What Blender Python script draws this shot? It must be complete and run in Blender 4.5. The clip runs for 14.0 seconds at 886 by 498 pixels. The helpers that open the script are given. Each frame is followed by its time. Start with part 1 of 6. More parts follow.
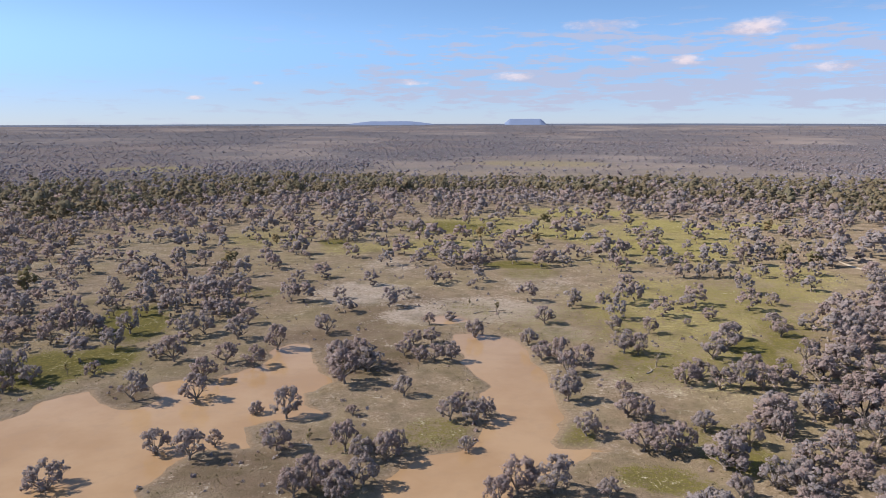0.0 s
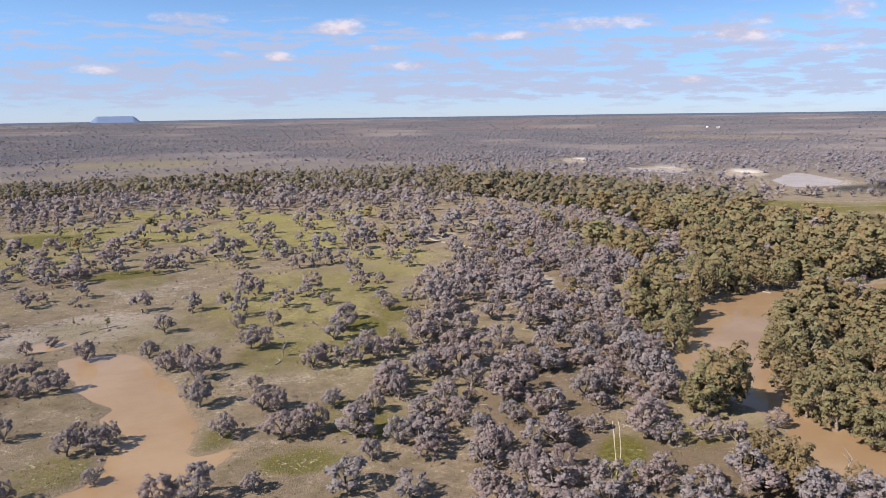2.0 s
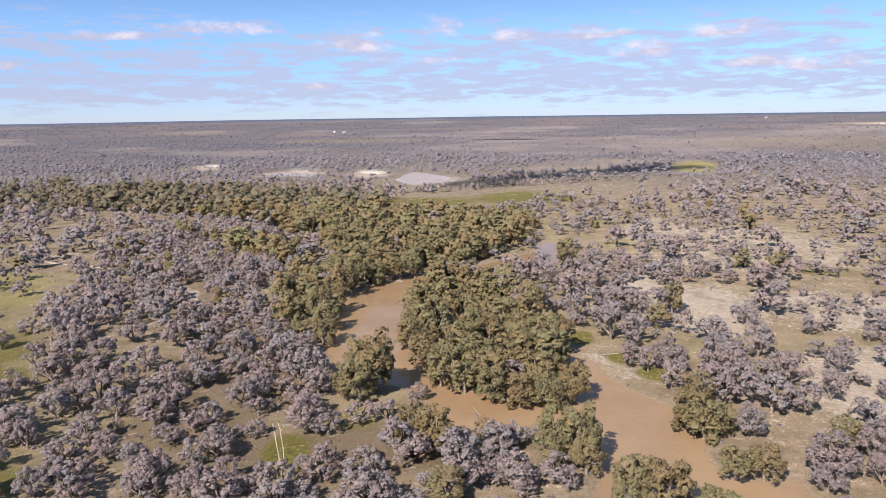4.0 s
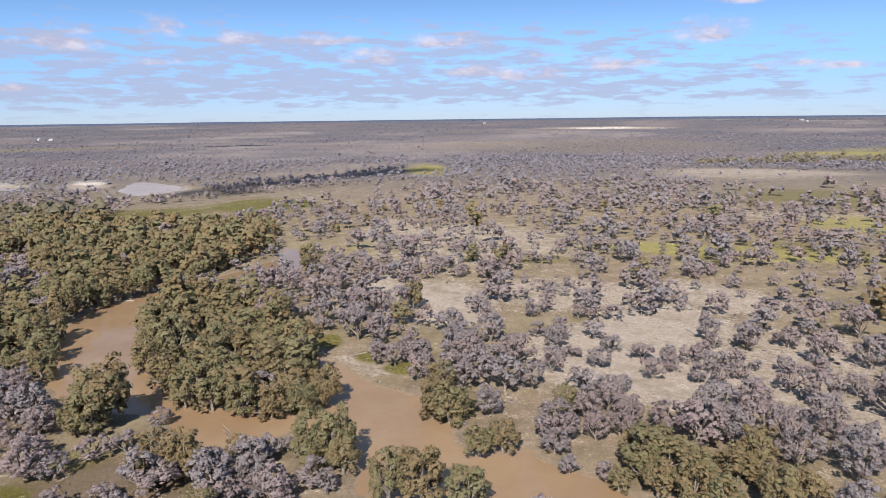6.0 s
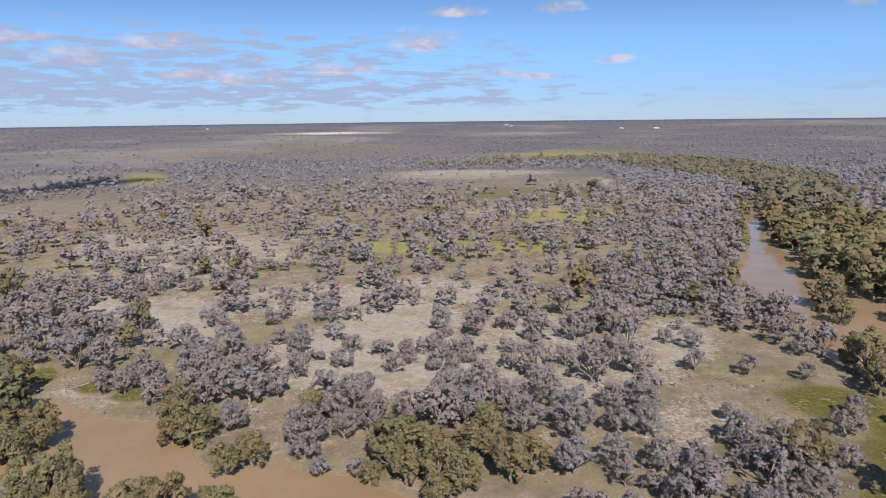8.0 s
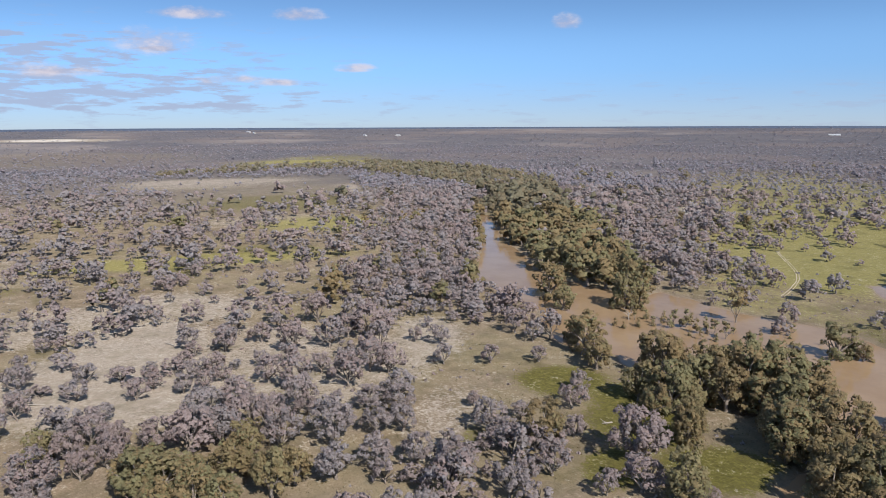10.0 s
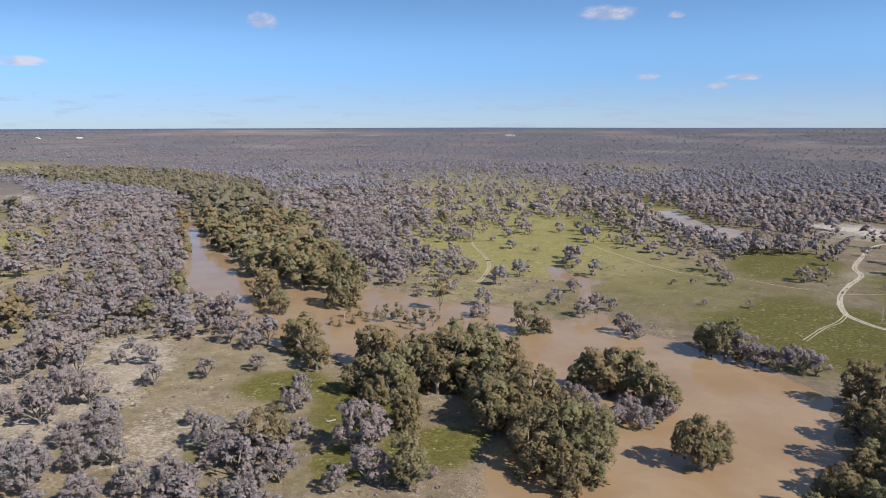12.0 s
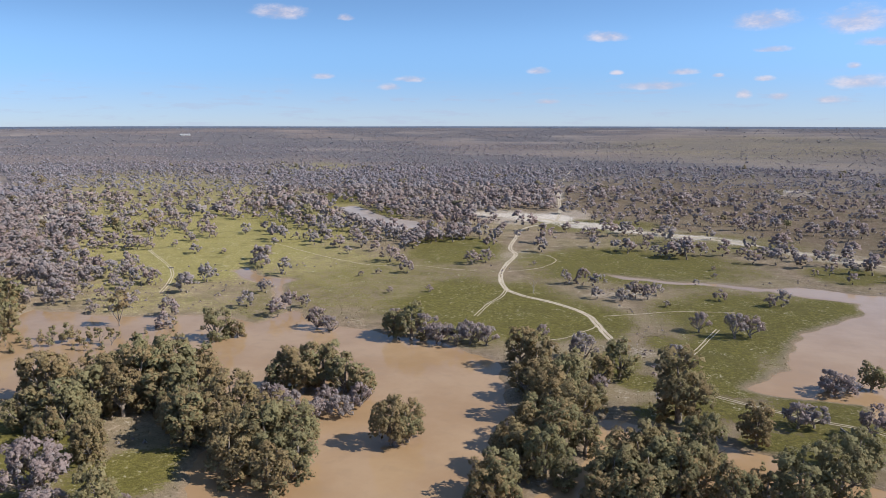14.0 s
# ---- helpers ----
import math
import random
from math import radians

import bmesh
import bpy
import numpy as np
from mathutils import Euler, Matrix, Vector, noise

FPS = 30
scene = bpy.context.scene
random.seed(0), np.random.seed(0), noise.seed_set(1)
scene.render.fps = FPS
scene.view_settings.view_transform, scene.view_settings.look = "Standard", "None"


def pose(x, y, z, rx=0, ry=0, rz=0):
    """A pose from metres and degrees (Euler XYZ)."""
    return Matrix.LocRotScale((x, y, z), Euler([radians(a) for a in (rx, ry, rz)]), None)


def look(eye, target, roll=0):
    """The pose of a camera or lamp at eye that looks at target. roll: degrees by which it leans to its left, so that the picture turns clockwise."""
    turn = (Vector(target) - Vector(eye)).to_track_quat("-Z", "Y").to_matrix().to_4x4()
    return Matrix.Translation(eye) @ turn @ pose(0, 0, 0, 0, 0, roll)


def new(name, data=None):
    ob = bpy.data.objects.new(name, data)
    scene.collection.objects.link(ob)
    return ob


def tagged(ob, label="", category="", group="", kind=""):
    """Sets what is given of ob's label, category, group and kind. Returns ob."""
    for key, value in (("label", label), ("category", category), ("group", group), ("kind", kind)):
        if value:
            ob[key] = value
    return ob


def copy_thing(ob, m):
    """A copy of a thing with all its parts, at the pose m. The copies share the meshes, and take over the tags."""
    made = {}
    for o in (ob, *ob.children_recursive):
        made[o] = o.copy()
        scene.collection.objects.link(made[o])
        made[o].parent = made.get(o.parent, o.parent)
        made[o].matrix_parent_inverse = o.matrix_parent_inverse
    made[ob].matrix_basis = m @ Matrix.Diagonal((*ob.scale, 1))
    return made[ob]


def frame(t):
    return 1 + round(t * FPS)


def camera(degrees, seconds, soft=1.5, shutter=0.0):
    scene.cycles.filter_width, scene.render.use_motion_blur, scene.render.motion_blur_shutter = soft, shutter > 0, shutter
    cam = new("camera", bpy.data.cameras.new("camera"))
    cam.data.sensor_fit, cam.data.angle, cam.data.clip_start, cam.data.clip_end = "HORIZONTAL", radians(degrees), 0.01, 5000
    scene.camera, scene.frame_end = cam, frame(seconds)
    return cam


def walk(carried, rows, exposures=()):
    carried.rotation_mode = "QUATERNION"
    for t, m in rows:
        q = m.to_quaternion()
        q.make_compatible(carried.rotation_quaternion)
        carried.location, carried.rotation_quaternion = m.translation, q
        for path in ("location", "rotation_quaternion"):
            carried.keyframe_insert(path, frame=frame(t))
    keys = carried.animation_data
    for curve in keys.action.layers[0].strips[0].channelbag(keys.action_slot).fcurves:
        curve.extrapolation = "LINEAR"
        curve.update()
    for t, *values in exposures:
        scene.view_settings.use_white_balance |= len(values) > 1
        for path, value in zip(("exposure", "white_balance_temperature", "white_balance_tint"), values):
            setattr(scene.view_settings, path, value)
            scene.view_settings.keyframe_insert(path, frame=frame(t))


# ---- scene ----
# ---------------------------------------------------------------- camera
cam = camera(63.13, 14.0, 0.58)
PATH = [
    (0.0, pose(0.00, 0.00, 89.98, 79.83, 0.09, 0.00)),
    (0.5, pose(-0.27, -0.53, 90.07, 79.72, 0.14, -2.70)),
    (1.0, pose(-0.08, -2.14, 90.39, 79.51, 0.53, -14.14)),
    (1.5, pose(-1.01, -2.74, 90.56, 79.41, 0.69, -21.86)),
    (2.0, pose(-1.31, -3.41, 90.73, 79.27, 0.78, -30.51)),
    (2.5, pose(-1.61, -3.92, 90.96, 79.20, 0.79, -38.87)),
    (3.0, pose(-2.19, -4.42, 91.04, 79.21, 0.81, -46.32)),
    (3.5, pose(-2.87, -4.97, 90.97, 79.24, 0.83, -52.89)),
    (4.0, pose(-3.69, -5.31, 90.90, 79.32, 0.82, -58.85)),
    (6.5, pose(-5.27, -5.65, 90.92, 79.49, 0.66, -84.60)),
    (7.0, pose(-5.85, -5.52, 90.90, 79.48, 0.69, -90.04)),
    (7.5, pose(-6.53, -5.31, 90.99, 79.52, 0.70, -95.40)),
    (8.0, pose(-6.85, -5.35, 90.96, 79.67, 0.66, -100.55)),
    (10.5, pose(-7.66, -5.62, 91.24, 80.10, 0.15, -126.01)),
    (11.0, pose(-7.80, -5.42, 91.57, 80.10, 0.11, -131.98)),
    (11.5, pose(-7.93, -4.61, 91.91, 80.14, 0.15, -137.36)),
    (12.0, pose(-8.55, -4.16, 92.09, 80.12, 0.09, -143.30)),
    (12.5, pose(-8.87, -3.51, 92.27, 80.07, 0.07, -149.63)),
    (13.0, pose(-9.02, -3.25, 92.33, 80.00, 0.09, -155.94)),
    (13.5, pose(-9.34, -2.70, 92.31, 80.00, 0.02, -162.32)),
    (14.0, pose(-9.39, -2.46, 92.25, 80.00, -0.02, -168.01)),
]
walk(cam, PATH, [(0.0, 0.49, 6730, 14), (2.0, 0.51, 6660, 13), (4.0, 0.57, 6660, 15), (6.5, 0.31, 6330, 12), (8.0, 0.18, 6260, 11), (10.5, 0.24, 6280, 9), (12.5, 0.31, 6300, 9), (14.0, 0.39, 6380, 10)])

# ---------------------------------------------------------------- sky, sun, exposure
SUN_ELEVATION, SUN_AZIMUTH = 40.0, 180.0     # degrees; azimuth counted from +x towards +y

world = bpy.data.worlds.new("sky")
scene.world = world
world.use_nodes = True
wt = world.node_tree
wt.nodes.clear()


def wnode(kind, **values):
    n = wt.nodes.new(kind)
    for key, value in values.items():
        n.inputs[key.replace("_", " ")].default_value = value
    return n


def wmath(op, a, b=None, c=None, clamp=False):
    n = wt.nodes.new("ShaderNodeMath")
    n.operation, n.use_clamp = op, clamp
    for i, v in enumerate((a, b, c)):
        if v is None:
            continue
        if isinstance(v, (int, float)):
            n.inputs[i].default_value = v
        else:
            wt.links.new(v, n.inputs[i])
    return n.outputs[0]


def wvec(op, a, b):
    n = wt.nodes.new("ShaderNodeVectorMath")
    n.operation = op
    for i, v in enumerate((a, b)):
        if isinstance(v, (tuple, Vector)):
            n.inputs[i].default_value = v
        else:
            wt.links.new(v, n.inputs[i])
    return n.outputs["Value" if op == "DOT_PRODUCT" else "Vector"]


def wmix(fac, a, b):
    n = wt.nodes.new("ShaderNodeMix")
    n.data_type = "RGBA"
    for i, v in ((0, fac), (6, a), (7, b)):
        if isinstance(v, (tuple, float)):
            n.inputs[i].default_value = v
        else:
            wt.links.new(v, n.inputs[i])
    return n.outputs[2]


def smooth(value, lo, hi):
    n = wt.nodes.new("ShaderNodeMapRange")
    n.interpolation_type = "SMOOTHSTEP"
    n.inputs[1].default_value, n.inputs[2].default_value = lo, hi
    wt.links.new(value, n.inputs[0])
    return n.outputs[0]


coord = wt.nodes.new("ShaderNodeTexCoord").outputs["Generated"]
sky = wt.nodes.new("ShaderNodeTexSky")
sky.sky_type, sky.sun_disc = "NISHITA", False
sky.sun_elevation, sky.sun_rotation = radians(SUN_ELEVATION), radians(90 - SUN_AZIMUTH)
sky.altitude, sky.air_density, sky.dust_density, sky.ozone_density = 100, 1.0, 0.4, 1.6
# the clear inland air turns blue close above the horizon
wt.links.new(wvec("ADD", wvec("MULTIPLY", coord, (1, 1, 2.6)), (0, 0, 0.03)), sky.inputs[0])
lift = wt.nodes.new("ShaderNodeSeparateXYZ")
wt.links.new(coord, lift.inputs[0])
tint = wmix(smooth(lift.outputs[2], 0.0, 0.12), (0.44, 0.54, 0.71, 1), (0.93, 1.12, 1.22, 1))
tint = wmix(smooth(lift.outputs[2], 0.2, 0.45), tint, (1.0, 0.97, 0.95, 1))
blue = wvec("MULTIPLY", sky.outputs[0], tint)

# cumulus: azimuth (degrees from +x), elevation, half width, half height (degrees)
CUMULUS_A = [(78.2, 6.8, 2.1, 0.52), (67.0, 6.4, 1.7, 0.52), (63.9, 4.9, 1.4, 0.30), (84.9, 3.2, 1.5, 0.39), (92.7, 2.8, 1.3, 0.26), (75.9, 4.4, 1.1, 0.26), (71.9, 4.3, 1.1, 0.26), (104.1, 2.7, 0.4, 0.17), (108.6, 1.6, 0.6, 0.17), (62.4, 3.5, 2.0, 0.44), (37.5, 5.2, 2.6, 0.78), (31.0, 6.4, 1.4, 0.96), (25.4, 5.7, 1.8, 0.61), (20.5, 5.6, 3.2, 0.44), (16.0, 4.4, 2.0, 0.70), (48.1, 6.2, 3.4, 0.52), (67.4, 6.1, 1.8, 0.44), (71.8, 4.1, 0.9, 0.26), (55.3, 5.6, 2.1, 0.39), (32.6, 4.0, 2.9, 0.30), (40.8, 2.1, 1.3, 0.30), (-11.6, 7.8, 2.3, 0.48), (-9.3, 5.6, 2.4, 1.05), (9.8, 5.5, 2.7, 0.78)]
CUMULUS_B = [(15.6, 4.8, 2.1, 0.39), (-2.3, 3.6, 3.0, 0.52), (2.5, 4.4, 1.1, 0.30), (7.7, 3.2, 2.2, 0.44), (-17.9, 3.1, 1.6, 0.22), (-23.8, 4.2, 1.2, 0.26), (-14.2, 3.2, 2.3, 0.35), (3.8, 3.0, 2.6, 0.61), (-39.7, 7.3, 1.0, 0.61), (-19.5, 7.9, 1.6, 0.52), (-23.4, 4.0, 1.1, 0.22), (-17.7, 3.0, 1.8, 0.30), (-65.8, 7.9, 1.9, 0.57), (-70.6, 7.7, 0.6, 0.26), (-90.4, 6.2, 1.4, 0.44), (-101.2, 6.9, 2.0, 0.74), (-106.9, 6.5, 2.0, 0.96), (-85.4, 3.8, 0.7, 0.30), (-94.1, 2.6, 2.6, 0.35), (-75.5, 3.2, 1.0, 0.26), (-73.9, 2.6, 0.8, 0.30), (-68.8, 3.4, 0.8, 0.26), (-107.4, 2.6, 1.8, 0.52), (-96.0, 3.6, 1.0, 0.26)]
CUMULUS_C = [(-101.9, 5.0, 1.1, 0.26), (-100.2, 1.9, 0.5, 0.39), (-91.2, 3.6, 0.4, 0.22), (-101.5, 3.0, 0.6, 0.22), (-105.6, 1.5, 1.0, 0.26), (-107.0, 3.7, 0.4, 0.26), (-102.5, 1.7, 0.6, 0.30), (-108.5, 5.2, 1.3, 0.35), (-86.1, 1.5, 0.9, 0.22), (-98.4, 3.3, 0.4, 0.17)]
CUMULUS = CUMULUS_A + CUMULUS_B + CUMULUS_C
puff = wnode("ShaderNodeTexNoise", Scale=26.0, Detail=5.0, Roughness=0.62)
wt.links.new(wvec("MULTIPLY", coord, (1, 1, 2.2)), puff.inputs["Vector"])
nearest = None
for az, el, half_w, half_h in CUMULUS:
    a, e = radians(az), radians(el)
    right = Vector((math.sin(a), -math.cos(a), 0)) / math.sin(radians(half_w))
    up = Vector((-math.sin(e) * math.cos(a), -math.sin(e) * math.sin(a), math.cos(e))) / math.sin(radians(half_h))
    p, q = wvec("DOT_PRODUCT", coord, right), wvec("DOT_PRODUCT", coord, up)
    q = wmath("MULTIPLY", q, wmath("ADD", wmath("MULTIPLY", wmath("LESS_THAN", q, 0.0), 0.7), 1.0))
    d = wmath("MULTIPLY_ADD", p, p, wmath("MULTIPLY", q, q))
    nearest = d if nearest is None else wmath("MINIMUM", nearest, d)
edge = wmath("MULTIPLY_ADD", wmath("SUBTRACT", puff.outputs["Fac"], 0.5), -4.6, nearest)
cumulus = wmath("SUBTRACT", 1.0, smooth(edge, -0.9, 1.9))

# thin broken layers low in the north-east and east
band = wnode("ShaderNodeTexNoise", Scale=1.0, Detail=5.0, Roughness=0.6)
wt.links.new(wvec("MULTIPLY", coord, (19, 19, 120)), band.inputs["Vector"])
height = wt.nodes.new("ShaderNodeSeparateXYZ")
wt.links.new(coord, height.inputs[0])
towards = wvec("DOT_PRODUCT", coord, (0.75, 0.66, 0.0))
where = wmath("MULTIPLY", smooth(towards, 0.3, 0.85), wmath("MULTIPLY", smooth(height.outputs[2], 0.004, 0.03), wmath("SUBTRACT", 1.0, smooth(height.outputs[2], 0.08, 0.15))))
where = wmath("ADD", where, wmath("MULTIPLY", wmath("SUBTRACT", 1.0, smooth(height.outputs[2], 0.03, 0.075)), 0.25))
layer = smooth(wmath("ADD", band.outputs["Fac"], wmath("MULTIPLY", where, 0.16)), 0.57, 0.71)
layer = wmath("MULTIPLY", layer, wmath("MINIMUM", wmath("MULTIPLY", where, 1.2), 0.75))

haze = wmath("MULTIPLY", wmath("SUBTRACT", 1.0, smooth(height.outputs[2], -0.01, 0.075)), 0.55)
clear = wmix(haze, blue, (3.15, 3.72, 4.9, 1))
clouded = wmix(layer, clear, (2.55, 2.8, 3.75, 1))
white = wmix(smooth(puff.outputs["Fac"], 0.42, 0.66), (3.2, 3.0, 3.6, 1), (4.6, 4.15, 4.45, 1))
clouded = wmix(wmath("MULTIPLY", cumulus, 0.85), clouded, white)
background = wnode("ShaderNodeBackground", Strength=0.138)
wt.links.new(clouded, background.inputs["Color"])
wt.links.new(background.outputs[0], wt.nodes.new("ShaderNodeOutputWorld").inputs["Surface"])

sun = new("sun", bpy.data.lights.new("sun", "SUN"))
sun.data.energy, sun.data.angle, sun.data.color = 4.6, radians(0.53), (1.0, 0.93, 0.85)
sa, se = radians(SUN_AZIMUTH), radians(SUN_ELEVATION)
sun.matrix_world = look((300 * math.cos(sa) * math.cos(se), 300 * math.sin(sa) * math.cos(se), 300 * math.sin(se)), (0, 0, 0))

# ---------------------------------------------------------------- materials


def material(name):
    m = bpy.data.materials.new(name)
    m.use_nodes = True
    t = m.node_tree
    t.nodes.clear()
    out = t.nodes.new("ShaderNodeOutputMaterial")
    return m, t, out


class Net:
    """Short ways to lay nodes in one material's tree."""

    def __init__(self, tree):
        self.t = tree

    def set(self, socket, v):
        if isinstance(v, (int, float, tuple)):
            socket.default_value = v
        else:
            self.t.links.new(v, socket)

    def noise(self, vec, scale, detail=4.0, rough=0.6):
        n = self.t.nodes.new("ShaderNodeTexNoise")
        n.inputs["Scale"].default_value, n.inputs["Detail"].default_value, n.inputs["Roughness"].default_value = scale, detail, rough
        self.t.links.new(vec, n.inputs["Vector"])
        return n.outputs["Fac"]

    def place(self):
        return self.t.nodes.new("ShaderNodeNewGeometry").outputs["Position"]

    def attr(self, name):
        n = self.t.nodes.new("ShaderNodeAttribute")
        n.attribute_name = name
        return n

    def mix(self, fac, a, b):
        n = self.t.nodes.new("ShaderNodeMix")
        n.data_type = "RGBA"
        for i, v in ((0, fac), (6, a), (7, b)):
            self.set(n.inputs[i], v)
        return n.outputs[2]

    def math(self, op, a, b=0.0, clamp=False):
        n = self.t.nodes.new("ShaderNodeMath")
        n.operation, n.use_clamp = op, clamp
        self.set(n.inputs[0], a)
        self.set(n.inputs[1], b)
        return n.outputs[0]

    def step(self, v, lo, hi):
        n = self.t.nodes.new("ShaderNodeMapRange")
        n.interpolation_type = "SMOOTHSTEP"
        n.inputs[1].default_value, n.inputs[2].default_value = lo, hi
        self.set(n.inputs[0], v)
        return n.outputs[0]

    def bump(self, h, distance, strength=1.0):
        n = self.t.nodes.new("ShaderNodeBump")
        n.inputs["Distance"].default_value, n.inputs["Strength"].default_value = distance, strength
        self.t.links.new(h, n.inputs["Height"])
        return n.outputs[0]

    def principled(self, out, base, rough, normal=None, spec=0.2, ior=1.45):
        n = self.t.nodes.new("ShaderNodeBsdfPrincipled")
        self.set(n.inputs["Base Color"], base)
        self.set(n.inputs["Roughness"], rough)
        n.inputs["Diffuse Roughness"].default_value = 0.45 if spec < 0.18 else 0.0
        n.inputs["Specular IOR Level"].default_value, n.inputs["IOR"].default_value = spec, ior
        if normal is not None:
            self.t.links.new(normal, n.inputs["Normal"])
        if out is not None:
            self.t.links.new(n.outputs[0], out.inputs["Surface"])
        return n.outputs[0]


def ground_material():
    m, t, out = material("flood_plain_soil")
    k = Net(t)
    p = k.place()
    speck = k.noise(p, 0.8, 6, 0.75)
    fine, mid, broad = k.step(speck, 0.34, 0.66), k.noise(p, 0.11, 5, 0.65), k.noise(p, 0.012, 4, 0.6)
    tuft = k.noise(p, 1.9, 3, 0.7)
    cover = k.attr("cover")
    sep = t.nodes.new("ShaderNodeSeparateColor")
    t.links.new(cover.outputs["Color"], sep.inputs[0])
    green, yellow, pale = sep.outputs
    brown, wet = cover.outputs["Alpha"], k.attr("wet").outputs["Fac"]

    def ragged(mask, amount=0.8):
        return k.step(k.math("ADD", mask, k.math("MULTIPLY", k.math("SUBTRACT", k.math("ADD", k.math("MULTIPLY", mid, 0.6), k.math("MULTIPLY", fine, 0.4)), 0.5), amount * 2)), 0.25, 0.75)

    dry = k.mix(k.math("ADD", k.math("MULTIPLY", k.step(mid, 0.3, 0.7), 0.55), k.math("MULTIPLY", fine, 0.45)), (0.166, 0.126, 0.085, 1), (0.334, 0.256, 0.177, 1))
    dry = k.mix(k.step(broad, 0.42, 0.62), dry, (0.262, 0.212, 0.128, 1))
    sand = k.attr("sand").outputs["Fac"]
    worn = k.noise(p, 0.045, 6, 0.72)
    dry = k.mix(k.math("MULTIPLY", k.step(worn, 0.48, 0.62), 0.62), dry, k.mix(fine, (0.215, 0.165, 0.116, 1), (0.395, 0.314, 0.236, 1)))
    dry = k.mix(k.math("MULTIPLY", k.step(k.noise(p, 0.09, 5, 0.7), 0.5, 0.66), 0.5), dry, (0.115, 0.094, 0.050, 1))
    col = k.mix(k.math("MULTIPLY", ragged(brown), 0.85), dry, k.mix(fine, (0.115, 0.083, 0.056, 1), (0.20, 0.145, 0.100, 1)))
    col = k.mix(k.math("MULTIPLY", ragged(pale), 0.9), col, k.mix(fine, (0.300, 0.248, 0.198, 1), (0.455, 0.390, 0.322, 1)))
    mottle = k.noise(p, 0.07, 6, 0.72)
    col = k.mix(k.math("MULTIPLY", k.step(mottle, 0.5, 0.64), 0.28), col, (0.100, 0.085, 0.042, 1))
    col = k.mix(k.math("MULTIPLY", k.step(mottle, 0.5, 0.36), 0.22), col, (0.33, 0.275, 0.19, 1))
    col = k.mix(k.math("MULTIPLY", ragged(yellow), 0.9), col, k.mix(fine, (0.215, 0.195, 0.060, 1), (0.33, 0.285, 0.110, 1)))
    col = k.mix(k.math("MULTIPLY", ragged(green), 0.92), col, k.mix(fine, (0.070, 0.067, 0.013, 1), (0.182, 0.160, 0.036, 1)))
    col = k.mix(k.math("MULTIPLY", ragged(sand, 1.0), 0.95), col, k.mix(fine, (0.45, 0.395, 0.33, 1), (0.72, 0.66, 0.58, 1)))
    col = k.mix(k.math("MULTIPLY", k.step(k.noise(p, 0.05, 6, 0.75), 0.5, 0.66), 0.42), col, (0.088, 0.078, 0.030, 1))
    col = k.mix(k.math("MULTIPLY", k.step(tuft, 0.50, 0.68), k.math("SUBTRACT", 0.5, k.math("MULTIPLY", pale, 0.38))), col, (0.085, 0.075, 0.035, 1))
    col = k.mix(k.math("MULTIPLY", ragged(wet, 0.6), 0.5), col, k.mix(fine, (0.190, 0.148, 0.108, 1), (0.290, 0.232, 0.174, 1)))
    col = k.mix(k.math("MULTIPLY", k.step(k.math("ADD", wet, k.math("MULTIPLY", k.math("SUBTRACT", mid, 0.5), 0.5)), 0.62, 0.95), 0.85), col, k.mix(fine, (0.235, 0.170, 0.106, 1), (0.310, 0.228, 0.146, 1)))
    # far brush cover, with blue-grey distance haze mixed into its ground colours
    scrub_haze = k.attr("scrub_haze").outputs["Fac"]
    col = k.mix(k.math("MULTIPLY", scrub_haze, k.step(k.noise(p, 0.02, 5, 0.7), 0.2, 0.45)), col, k.mix(k.attr("open").outputs["Fac"], k.mix(k.noise(p, 0.05, 4, 0.7), (0.106, 0.098, 0.104, 1), (0.172, 0.156, 0.158, 1)), k.mix(k.noise(p, 0.03, 4, 0.7), (0.185, 0.158, 0.146, 1), (0.275, 0.236, 0.214, 1))))
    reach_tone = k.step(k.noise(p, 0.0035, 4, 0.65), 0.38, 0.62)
    col = k.mix(k.math("MULTIPLY", scrub_haze, k.math("MULTIPLY", reach_tone, 0.62)), col, (0.094, 0.092, 0.106, 1))
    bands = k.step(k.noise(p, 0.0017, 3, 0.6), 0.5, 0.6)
    col = k.mix(k.math("MULTIPLY", scrub_haze, k.math("MULTIPLY", bands, 0.5)), col, (0.205, 0.162, 0.142, 1))
    rough = k.math("SUBTRACT", 0.95, k.math("MULTIPLY", wet, 0.3))
    k.principled(out, col, rough, k.bump(k.math("ADD", speck, k.math("MULTIPLY", tuft, 0.5)), 0.5, 1.0), 0.15)
    return m


def water_material(name="muddy_flood_water", dark=(0.312, 0.204, 0.112, 1), light=(0.362, 0.249, 0.146, 1), shade=(0.275, 0.195, 0.12, 1), gloss=0.29, rough=0.06):
    m, t, out = material(name)
    k = Net(t)
    p = k.place()
    silt = k.noise(p, 0.03, 5, 0.6)
    streak = k.noise(p, 0.2, 3, 0.5)
    col = k.mix(k.step(silt, 0.35, 0.65), dark, light)
    col = k.mix(k.math("MULTIPLY", k.step(streak, 0.5, 0.7), 0.25), col, shade)
    ripple = k.math("ADD", k.noise(p, 1.7, 3, 0.6), k.math("MULTIPLY", k.noise(p, 0.35, 2, 0.5), 1.5))
    k.principled(out, col, k.math("ADD", rough, k.math("MULTIPLY", k.step(streak, 0.4, 0.7), 0.10)), k.bump(ripple, 0.04, 0.25), gloss, 1.36)
    return m


